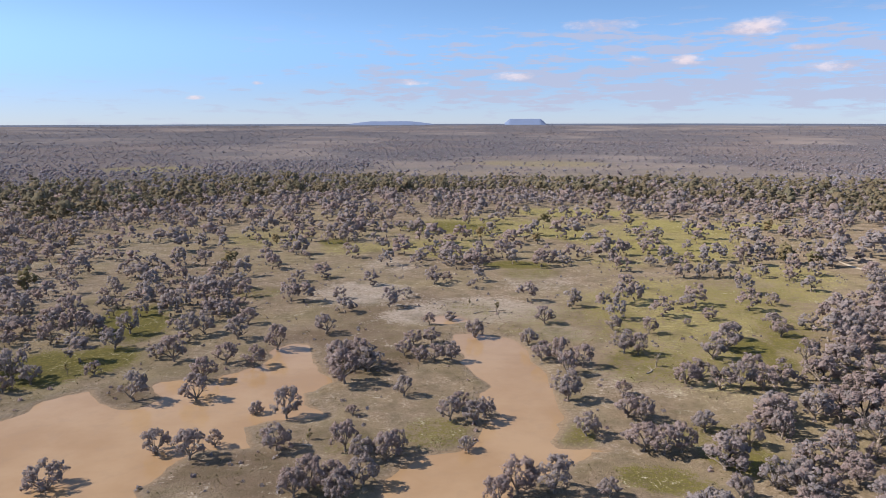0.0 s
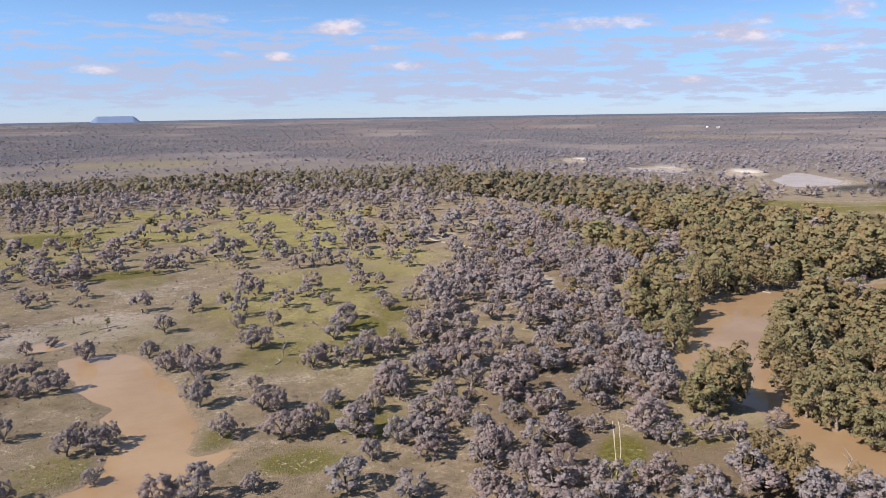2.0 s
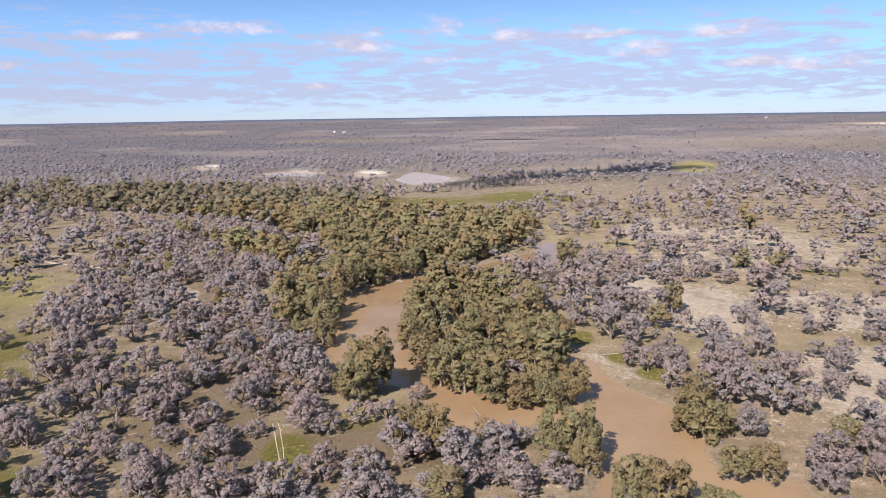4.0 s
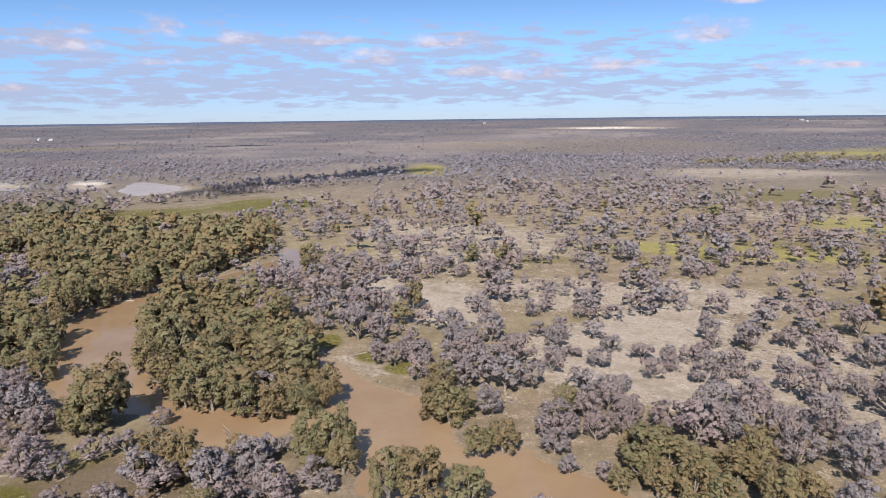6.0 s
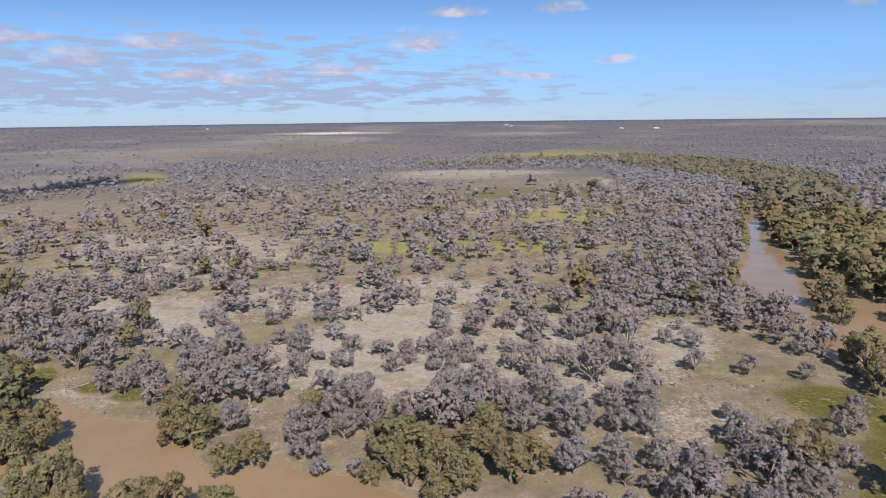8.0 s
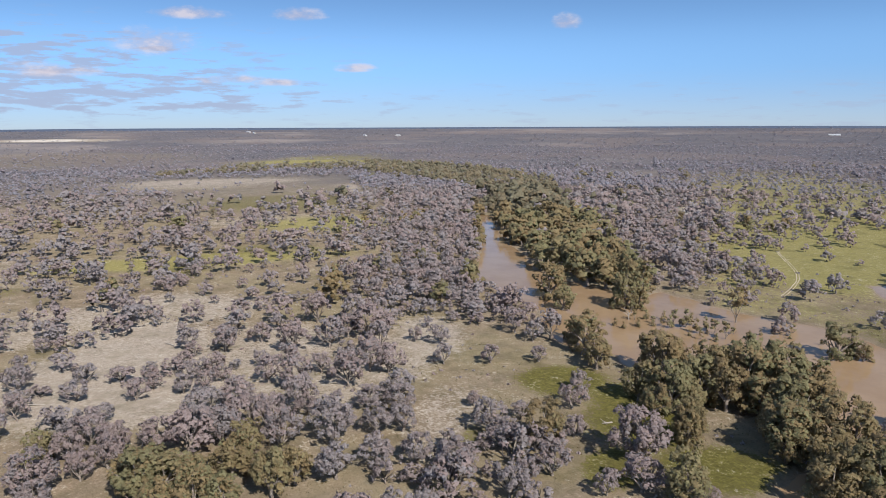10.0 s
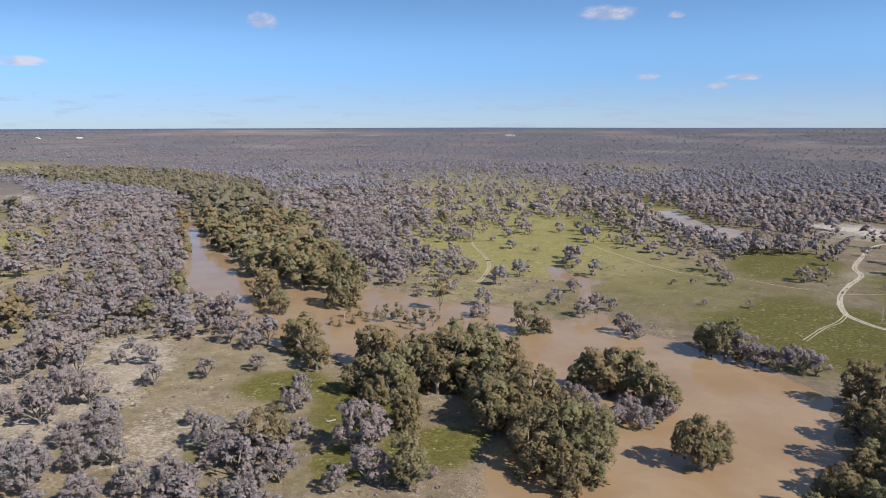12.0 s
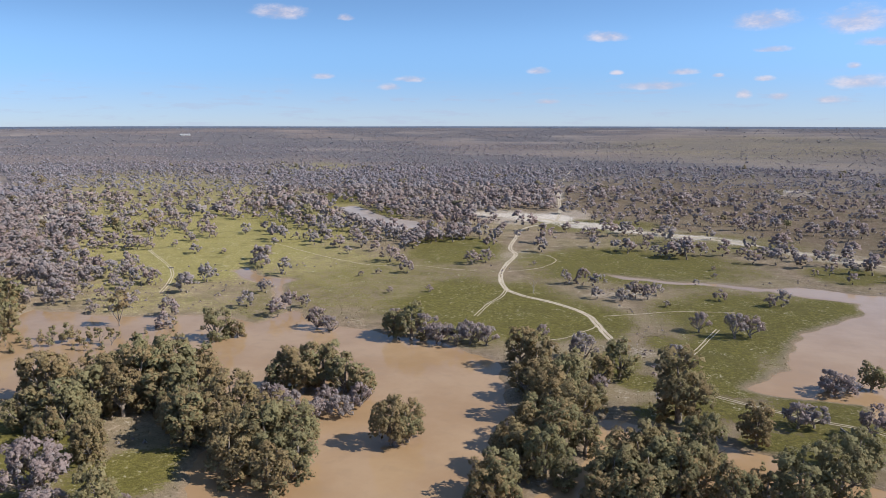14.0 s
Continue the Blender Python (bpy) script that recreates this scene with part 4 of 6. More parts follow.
COOLABAH_P = [(251, -143, 7.7), (248, -125, 13.0), (271, -121, 13.9), (306, -161, 13.6), (239, -116, 10.8), (249, -87, 10.8), (234, -95, 10.3), (206, -77, 13.8), (188, -103, 11.9), (195, -56, 15.8), (211, -48, 15.1), (290, -59, 11.9), (286, -73, 11.8), (283, -87, 11.8), (323, -88, 13.3), (328, -69, 13.3), (265, -205, 15.4), (161, -120, 12.7), (144, -98, 12.6)]
COOLABAH_Q = [(321, 122, 16.1), (348, 121, 17.2), (337, 141, 15.6), (288, 93, 14.3), (287, 104, 13.2), (339, 152, 15.9), (304, 91, 15.0), (268, 72, 15.4), (311, 107, 15.5), (312, 152, 13.5), (356, 169, 15.2), (377, 161, 15.8), (331, 168, 14.4), (346, 99, 15.4), (312, 76, 15.1), (369, 138, 15.2), (378, 121, 15.3), (229, 35, 13.2), (233, 27, 13.3), (253, 34, 12.3), (241, 23, 11.7)]
COOLABAH = COOLABAH_Q + COOLABAH_N + COOLABAH_O + COOLABAH_P + COOLABAH_L + COOLABAH_M + COOLABAH_A + COOLABAH_B + COOLABAH_C + COOLABAH_D + COOLABAH_E + COOLABAH_F + COOLABAH_G + COOLABAH_H + COOLABAH_I + COOLABAH_J + COOLABAH_K
GUM_A = [(272, 221, 14.0), (247, 207, 12.9), (224, 191, 11.9), (208, 180, 10.8), (288, 227, 13.4), (302, 225, 13.1), (315, 222, 13.4), (329, 218, 12.5), (233, 203, 12.5), (288, 239, 14.3), (202, 72, 11.9), (194, 77, 10.6), (190, 85, 10.6), (190, 95, 10.8), (192, 106, 10.3), (193, 116, 10.6), (205, 131, 11.3), (220, 147, 10.8), (245, 162, 11.0), (177, 134, 16.8), (169, 136, 11.0), (163, 62, 10.7), (164, 56, 12.2), (154, 94, 9.4), (273, 119, 15.9), (198, 36, 11.3), (211, 36, 10.8), (345, 193, 15.6), (155, 103, 9.7), (159, 52, 8.9), (163, 61, 9.2), (176, 132, 16.7), (169, 132, 12.7)]
GUM_B = [(196, 31, 12.2), (199, 27, 8.6), (175, 19, 9.3), (178, 13, 9.3), (206, -3, 8.7), (148, 29, 12.3), (147, 18, 10.8), (147, 37, 11.0), (160, -26, 8.6), (157, -34, 10.0), (153, -39, 9.9), (156, -52, 10.2), (159, -59, 8.9), (318, 70, 10.4), (390, 149, 13.2), (163, -17, 5.8), (151, 92, 10.8), (155, -175, 11.4), (142, -188, 13.4), (134, -192, 13.3), (125, -199, 13.8), (116, -200, 13.5), (115, -212, 11.7), (142, -177, 13.0), (154, -178, 11.5), (145, -199, 14.0), (135, -203, 15.8), (129, -212, 16.0), (124, -218, 10.1), (125, -164, 10.3), (103, -181, 15.5), (113, -187, 10.8), (203, -194, 15.8)]
GUM_C = [(185, -184, 10.5), (218, -201, 9.5), (247, -260, 16.9), (283, -241, 17.5), (261, -231, 11.0), (278, -293, 15.8), (260, -283, 15.0), (288, -292, 16.0), (318, -306, 15.8), (243, -264, 11.3), (101, -136, 11.7), (94, -188, 15.6), (77, -173, 17.5), (81, -164, 13.9), (70, -178, 14.4), (11, -234, 12.5), (5, -236, 12.5), (-4, -243, 11.7), (5, -205, 13.1), (-1, -209, 13.0), (-9, -197, 9.7), (6, -180, 11.8), (11, -195, 9.7), (1, -178, 11.7), (14, -166, 11.1), (-25, -174, 14.2), (-19, -185, 11.7), (-29, -188, 13.5), (-37, -180, 11.9), (-21, -168, 12.9), (-13, -167, 10.0), (164, -197, 14.5), (174, -202, 12.9)]
GUM_D = [(142, -169, 9.1), (123, -162, 10.1), (138, -180, 8.5), (162, -205, 12.6), (153, -212, 12.6), (143, -214, 14.5), (132, -217, 16.3), (123, -219, 14.2), (103, -177, 13.6), (119, -194, 9.3), (148, -275, 13.8), (141, -280, 7.4), (79, -179, 14.7), (82, -171, 12.7), (66, -168, 13.7), (68, -159, 11.8), (91, -176, 11.6), (46, -191, 12.4), (42, -194, 11.8), (89, -226, 15.7), (83, -232, 16.6), (73, -227, 13.5), (95, -225, 13.0), (66, -225, 11.4), (66, -292, 14.2), (74, -294, 12.0), (16, -265, 12.7), (10, -260, 12.4), (2, -244, 13.7), (4, -219, 14.2), (-2, -230, 13.0), (-6, -213, 13.8), (-2, -196, 12.9)]
GUM_E = [(6, -198, 11.4), (11, -183, 10.7), (12, -170, 11.6), (-4, -177, 8.9), (-11, -222, 9.0), (-13, -253, 10.1), (-20, -259, 12.4), (-37, -224, 20.1), (-57, -211, 10.6), (-23, -181, 15.2), (-32, -177, 13.5), (-16, -174, 13.2), (-40, -194, 13.0), (-80, -199, 12.1), (-45, -174, 10.5), (-52, -176, 9.1), (-61, -178, 15.5), (-70, -182, 14.4), (-106, -268, 9.0)]
GUM = GUM_A + GUM_B + GUM_C + GUM_D + GUM_E
SAPLING_A = [(227, -233, 4.1), (221, -233, 3.6), (221, -241, 3.6), (220, -250, 3.7), (215, -250, 3.6), (215, -258, 5.3), (208, -258, 7.9), (192, -249, 3.5), (195, -261, 6.2), (202, -284, 13.7), (183, -276, 2.6), (178, -291, 4.8), (179, -253, 2.5), (219, -240, 3.6), (239, -255, 5.5), (222, -259, 3.8), (210, -257, 4.2), (199, -255, 6.1), (187, -258, 6.5), (180, -259, 2.5), (229, -247, 4.3), (227, -253, 4.8), (217, -247, 3.6), (211, -251, 5.2), (210, -263, 4.8), (198, -249, 3.0), (201, -263, 5.2), (187, -252, 3.5), (190, -267, 3.6), (173, -282, 2.6), (161, -285, 2.3), (143, -274, 1.2), (-56, -197, 2.3)]
SAPLING_B = [(-48, -370, 2.3), (-134, 245, 2.7), (-38, 192, 2.6), (13, 344, 2.2), (25, 328, 3.7), (78, 253, 2.6), (153, 151, 3.6), (167, 85, 4.2), (160, 84, 4.7), (306, 92, 5.1)]
SAPLING = SAPLING_A + SAPLING_B
DEAD_TREES = [(78, 253, 7.5), (-130, 249, 4.6), (171, 91, 7.4), (150, 149, 3.6), (162, -95, 6.5), (172, -125, 2.5), (230, -245, 8.2), (-28, -213, 5.5), (22, -386, 7.5), (166, 85, 7.1), (356, 19, 6.9), (7, 185, 6.4), (247, 80, 4.3)]
CLOUD_SHADOWS = [(900, 415, 300, 100, -20), (1090, 320, 270, 95, -36), (2031, 994, 289, 68, -66), (2037, 986, 246, 68, -67)]
LOGS = [(26, 331, 9.7, 15), (16, 328, 5.3, 43), (250, 76, 7.4, 144), (165, 148, 5.6, 105), (265, 146, 5.9, 17), (175, -127, 4.8, 78), (146, -153, 3.6, 86), (259, -36, 4.3, 29), (281, -19, 5.6, 132), (299, -53, 6.0, 20), (253, -3, 6.3, 70), (-85, -227, 4.9, 93), (298, 198, 8.7, 78), (314, 220, 10.5, 106), (-69, 189, 3.4, 133), (-38, 188, 3.0, 172), (74, 247, 5.1, 51), (107, -132, 3.0, 117), (148, 192, 4.9, 125), (249, 90, 4.4, 53)]

MID = (-5.0, -3.5)          # the middle of the plan


def lattice(ix, iy, seed):
    h = (ix.astype(np.int64) * 374761393 + iy.astype(np.int64) * 668265263 + seed * 974634777) & 0xFFFFFFFF
    h = ((h ^ (h >> 13)) * 1274126177) & 0xFFFFFFFF
    return ((h ^ (h >> 16)) & 0xFFFF) / 65535.0


def value_noise(x, y, size, seed=0, octaves=3):
    """Smooth noise between 0 and 1, with features of that many metres."""
    total, weight, amp = 0.0, 0.0, 1.0
    for o in range(octaves):
        u, v = x / size + 17.3 * o, y / size - 9.1 * o
        ix, iy = np.floor(u), np.floor(v)
        fx, fy = u - ix, v - iy
        fx, fy = fx * fx * (3 - 2 * fx), fy * fy * (3 - 2 * fy)
        a, b = lattice(ix, iy, seed + o), lattice(ix + 1, iy, seed + o)
        c, d = lattice(ix, iy + 1, seed + o), lattice(ix + 1, iy + 1, seed + o)
        total = total + amp * ((a * (1 - fx) + b * fx) * (1 - fy) + (c * (1 - fx) + d * fx) * fy)
        weight, amp, size = weight + amp, amp * 0.5, size * 0.5
    return total / weight


def inside(x, y, outline):
    """Which points lie within an outline."""
    hit = np.zeros(x.shape, bool)
    for (ax, ay), (bx, by) in zip(outline, outline[1:] + outline[:1]):
        if ay != by:
            hit ^= ((ay > y) != (by > y)) & (x < (bx - ax) * (y - ay) / (by - ay) + ax)
    return hit


def shore(x, y):
    """Metres to the nearest water's edge; minus in the water."""
    wx = x + (value_noise(x, y, 14, 5) - 0.5) * 7 + (value_noise(x, y, 4, 8, 2) - 0.5) * 2
    wy = y + (value_noise(x, y, 14, 6) - 0.5) * 7 + (value_noise(x, y, 4, 9, 2) - 0.5) * 2
    far = 40.0
    best = np.full(x.shape, far)
    for outline in WATERS:
        o = np.array(outline)
        near = (wx > o[:, 0].min() - far) & (wx < o[:, 0].max() + far) & (wy > o[:, 1].min() - far) & (wy < o[:, 1].max() + far)
        if not near.any():
            continue
        px, py = wx[near], wy[near]
        d2 = np.full(px.shape, far * far)
        for (ax, ay), (bx, by) in zip(outline, outline[1:] + outline[:1]):
            ex, ey = bx - ax, by - ay
            s = np.clip(((px - ax) * ex + (py - ay) * ey) / max(ex * ex + ey * ey, 1e-6), 0, 1)
            d2 = np.minimum(d2, (px - ax - s * ex) ** 2 + (py - ay - s * ey) ** 2)
        d = np.sqrt(d2)
        d[inside(px, py, outline)] *= -1
        best[near] = np.minimum(best[near], d)
    return best


def rise(x, y):
    """The far country rises gently to the horizon."""
    return 59 * (np.clip(np.hypot(x - MID[0], y - MID[1]) - 1500, 0, None) / 3300) ** 1.5


def land(x, y, edge):
    """The ground's height, given the distance to the water."""
    h = 0.35 + 0.5 * value_noise(x, y, 45, 2)
    low = np.where(edge > 0, 0.02 + edge * 0.16, edge * 0.16)
    return np.clip(np.minimum(h, low), -1.3, None) + rise(x, y)


def openness(x, y):
    """Where the far country lies open, in broad clearings; 0 to 1."""
    base = (0.44 - value_noise(x, y, 420, 25, 3)) * 7 + 0.2
    return np.clip(base + 1.6 * patch(x, y, OPEN_FAR) - 1.4 * patch(x, y, DENSE_FAR), 0, 1)


def patch(x, y, rows):
    """How strongly a kind of ground cover shows: soft patches, each across and along the line from the plan's middle."""
    jitter = 0.75 + 0.5 * value_noise(x, y, 22, 11, 3)
    best = np.zeros(x.shape)
    for px, py, across, along, strength in rows:
        dx, dy = px - MID[0], py - MID[1]
        n = math.hypot(dx, dy)
        a = ((x - px) * dx + (y - py) * dy) / n / along
        b = ((x - px) * dy - (y - py) * dx) / n / across
        best = np.maximum(best, strength * np.clip((1.28 - np.sqrt(a * a + b * b) * jitter) * 1.7, 0, 1))
    return best


def sheet(name, verts, quads, mats, smooth_faces=False, indices=None):
    """A mesh from arrays, of quads or of triangles alone."""
    me = bpy.data.meshes.new(name)
    verts, quads = np.asarray(verts, np.float32), np.asarray(quads, np.int32)
    me.vertices.add(len(verts))
    me.vertices.foreach_set("co", verts.ravel())
    me.loops.add(quads.size)
    me.loops.foreach_set("vertex_index", quads.ravel())
    me.polygons.add(len(quads))
    me.polygons.foreach_set("loop_start", np.arange(0, quads.size, quads.shape[1], dtype=np.int32))
    if indices is not None:
        me.polygons.foreach_set("material_index", np.asarray(indices, np.int32))
    me.polygons.foreach_set("use_smooth", np.full(len(quads), smooth_faces))
    for m in mats:
        me.materials.append(m)
    me.update(calc_edges=True)
    return me


# ---------------------------------------------------------------- ground and water
def build_ground():
    radii = list(np.arange(6, 96, 10)) + list(np.arange(96, 510, 3.1))
    while radii[-1] < 4850:
        radii.append(radii[-1] * 1.021)
    # fine steps where the plain is open to view, wide ones behind
    ang = np.radians(np.concatenate([np.arange(-130, 130, 0.5), np.arange(130, 230, 5.0)]))
    radii, turns = np.array(radii), len(ang)
    r, a = np.meshgrid(radii, ang, indexing="ij")
    x, y = (MID[0] + r * np.cos(a)).ravel(), (MID[1] + r * np.sin(a)).ravel()
    edge = shore(x, y)
    z = land(x, y, edge)
    i, j = np.meshgrid(np.arange(len(radii) - 1), np.arange(turns), indexing="ij")
    k = (j + 1) % turns
    quads = np.stack([i * turns + j, (i + 1) * turns + j, (i + 1) * turns + k, i * turns + k], -1).reshape(-1, 4)
    # close the middle
    verts = np.column_stack([x, y, z])
    verts = np.vstack([verts, [[MID[0], MID[1], z[:turns].mean()]]])
    cap = np.array([[len(verts) - 1, 2 * n, 2 * n + 1, (2 * n + 2) % turns] for n in range(turns // 2)])
    me = sheet("ground", verts, np.vstack([quads, cap]), [SOIL], True)
    cover = np.zeros((len(verts), 4))
    vx, vy = verts[:, 0], verts[:, 1]
    for n, rows in enumerate((GREEN, YELLOW, PALE, BROWN)):
        cover[:, n] = patch(vx, vy, rows)
    me.attributes.new("cover", "FLOAT_COLOR", "POINT").data.foreach_set("color", cover.astype(np.float32).ravel())
    me.attributes.new("sand", "FLOAT", "POINT").data.foreach_set("value", patch(vx, vy, SAND).astype(np.float32))
    wet = np.append(np.clip(1 - edge / 5.5, 0, 1), 0)
    me.attributes.new("wet", "FLOAT", "POINT").data.foreach_set("value", wet.astype(np.float32))
    # grows with distance: far brush and the haze painted with it
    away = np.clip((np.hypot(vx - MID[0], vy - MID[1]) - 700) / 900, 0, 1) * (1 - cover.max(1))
    me.attributes.new("open", "FLOAT", "POINT").data.foreach_set("value", openness(vx, vy).astype(np.float32))
    me.attributes.new("scrub_haze", "FLOAT", "POINT").data.foreach_set("value", away.astype(np.float32))
    tagged(new("ground", me), "dry flood plain with green, yellow and bare patches", "ground", kind="structure")


def build_water():
    xs, ys = np.linspace(-420, 1500, 25), np.linspace(-1250, 1000, 29)
    x, y = np.meshgrid(xs, ys, indexing="ij")
    i, j = np.meshgrid(np.arange(len(xs) - 1), np.arange(len(ys) - 1), indexing="ij")
    n = len(ys)
    quads = np.stack([i * n + j, (i + 1) * n + j, (i + 1) * n + j + 1, i * n + j + 1], -1).reshape(-1, 4)
    me = sheet("water", np.column_stack([x.ravel(), y.ravel(), np.zeros(x.size)]), quads, [WATER], True)
    tagged(new("water", me), "still brown flood water of a river and its pools", "water", kind="structure")


def build_pond(outline):
    """A shallow pan of pale, milky water, lying just over the river's level."""
    o = np.array(outline)
    (x0, y0), (x1, y1) = o.min(0) - 6, o.max(0) + 6
    me = sheet("pond", [(x0, y0, 0.012), (x1, y0, 0.012), (x1, y1, 0.012), (x0, y1, 0.012)], [[0, 1, 2, 3]], [MILKY])
    tagged(new("pond", me), "shallow pale pond of milky flood water", "pond", kind="structure")


build_ground()
build_water()
for outline in (POND_FAR, POND_REEDS, POND_SOUTH, POND_SOUTH_B):
    build_pond(outline)


def smooth_line(points, gap):
    """Points at even steps along a rounded line."""
    p = [np.array(q, float) for q in points]
    p = [2 * p[0] - p[1]] + p + [2 * p[-1] - p[-2]]
    out = []
    for a, b, c, d in zip(p, p[1:], p[2:], p[3:]):
        n = max(2, int(np.linalg.norm(c - b) / gap))
        for s in np.arange(n) / n:
            out.append(0.5 * (2 * b + (c - a) * s + (2 * a - 5 * b + 4 * c - d) * s * s + (3 * b - a - 3 * c + d) * s ** 3))
    out.append(p[-2])
    return np.array(out)


def build_tracks():
    for line, ruts in TRACKS:
        c = smooth_line(line, 1.5)
        t = np.gradient(c, axis=0)
        t /= np.linalg.norm(t, axis=1)[:, None]
        side = np.column_stack([-t[:, 1], t[:, 0]])
        track = tagged(new("track"), "pale dusty vehicle track worn into the grass", "track", kind="structure")
        lanes = {1: ((0.0, 0.32),), 2: ((-0.72, 0.28), (0.72, 0.24)), 3: ((0.0, 1.5),), 5: ((-2.6, 1.4), (2.4, 1.7), (0.2, 2.2)), 4: ((-0.8, 0.72), (0.8, 0.66)), 6: ((-0.72, 0.13), (0.72, 0.11))}[ruts]
        for lane, (off, half) in enumerate(lanes):
            wob = (value_noise(c[:, 0], c[:, 1], 6, 30 + lane, 2) - 0.5) * 0.7
            width = half * (0.6 + 0.8 * value_noise(c[:, 0], c[:, 1], 5, 33 + lane, 2))
            if ruts == 5:
                wob = (value_noise(c[:, 0], c[:, 1], 24, 30 + lane, 3) - 0.5) * 9
                width = half * np.clip(3.2 * value_noise(c[:, 0], c[:, 1], 20, 36 + lane, 3) - 0.9, 0.02, 2)
            strip = []
            for k in (-1, 1):
                p = c + side * (off + wob + k * width)[:, None]
                strip.append(np.column_stack([p, land(p[:, 0], p[:, 1], shore(p[:, 0], p[:, 1])) + 0.06]))
            n = len(c)
            quads = np.array([[q, n + q, n + q + 1, q + 1] for q in range(n - 1)])[:, ::-1]
            ob = new("rut", sheet("rut", np.vstack(strip), quads, [RUT]))
            ob.parent = track


build_tracks()

# ---------------------------------------------------------------- trees
rng = np.random.default_rng(7)


def limb(path, radii, sides=5):
    """A tapered tube along a path, as arrays."""
    path = np.array(path, float)
    verts, quads = [], []
    for n, (p, r) in enumerate(zip(path, radii)):
        d = path[min(n + 1, len(path) - 1)] - path[max(n - 1, 0)]
        d /= np.linalg.norm(d)
        u = np.cross(d, (0.3, 1, 0.2))
        u /= np.linalg.norm(u)
        v = np.cross(d, u)
        for s in range(sides):
            a = 2 * np.pi * s / sides
            verts.append(p + r * (math.cos(a) * u + math.sin(a) * v))
    for n in range(len(path) - 1):
        for s in range(sides):
            a, b = n * sides + s, n * sides + (s + 1) % sides
            quads += [[a, b, b + sides], [a, b + sides, a + sides]]
    return np.array(verts), np.array(quads)


def join(pieces):
    verts, quads, base = [], [], 0
    for v, q in pieces:
        verts.append(v)
        quads.append(q + base)
        base += len(v)
    return np.vstack(verts), np.vstack(quads)


def leaf_sprays(centres, sizes, count, length, droop, r):
    """Pointed sprays of leaves on the outer side of clumps; also a tone for each clump."""
    pick = np.repeat(np.arange(len(centres)), count // len(centres))
    n = len(pick)
    d = r.normal(size=(n, 3))
    d[:, 2] += 0.45
    d /= np.linalg.norm(d, axis=1)[:, None]
    pos = centres[pick] + d * sizes[pick] * r.uniform(0.7, 1.12, (n, 1))
    face = d * 1.3 + r.normal(size=(n, 3)) * 0.26 + np.array((0, 0, 0.5))
    face /= np.linalg.norm(face, axis=1)[:, None]
    axis = r.normal(size=(n, 3)) + np.array((0, 0, -droop))
    axis -= face * (axis * face).sum(1)[:, None]
    axis /= np.linalg.norm(axis, axis=1)[:, None]
    other = np.cross(face, axis)
    ln = length * r.uniform(0.65, 1.35, (n, 1))
    wd = ln * r.uniform(0.38, 0.68, (n, 1))
    verts = np.stack([pos - axis * ln * 0.5 + other * wd * 0.35, pos - axis * ln * 0.3 - other * wd * 0.65, pos + axis * ln * 0.65], 1)
    tone = r.uniform(0, 1, len(centres))[pick]
    tone = np.repeat(np.clip(tone * 0.7 + 0.3 * r.uniform(size=n), 0, 1), 3)
    # the crown shades as a rounded mass: each spray leans to its clump's outer side
    out = pos - np.array((0, 0, 2.2))
    out /= np.linalg.norm(out, axis=1)[:, None] + 1e-6
    soft = d * 0.85 + out * 0.5 + face * 0.12
    soft /= np.linalg.norm(soft, axis=1)[:, None]
    return verts.reshape(-1, 3), np.arange(3 * n).reshape(n, 3), tone, np.repeat(soft, 3, 0)


TUFT = np.array(((1, 0, -0.45), (0, 1, -0.25), (-1, 0, -0.45), (0, -1, -0.25), (0, 0, 0.85)))
TUFT_FACES = np.array(((0, 1, 4), (1, 2, 4), (2, 3, 4), (3, 0, 4)))


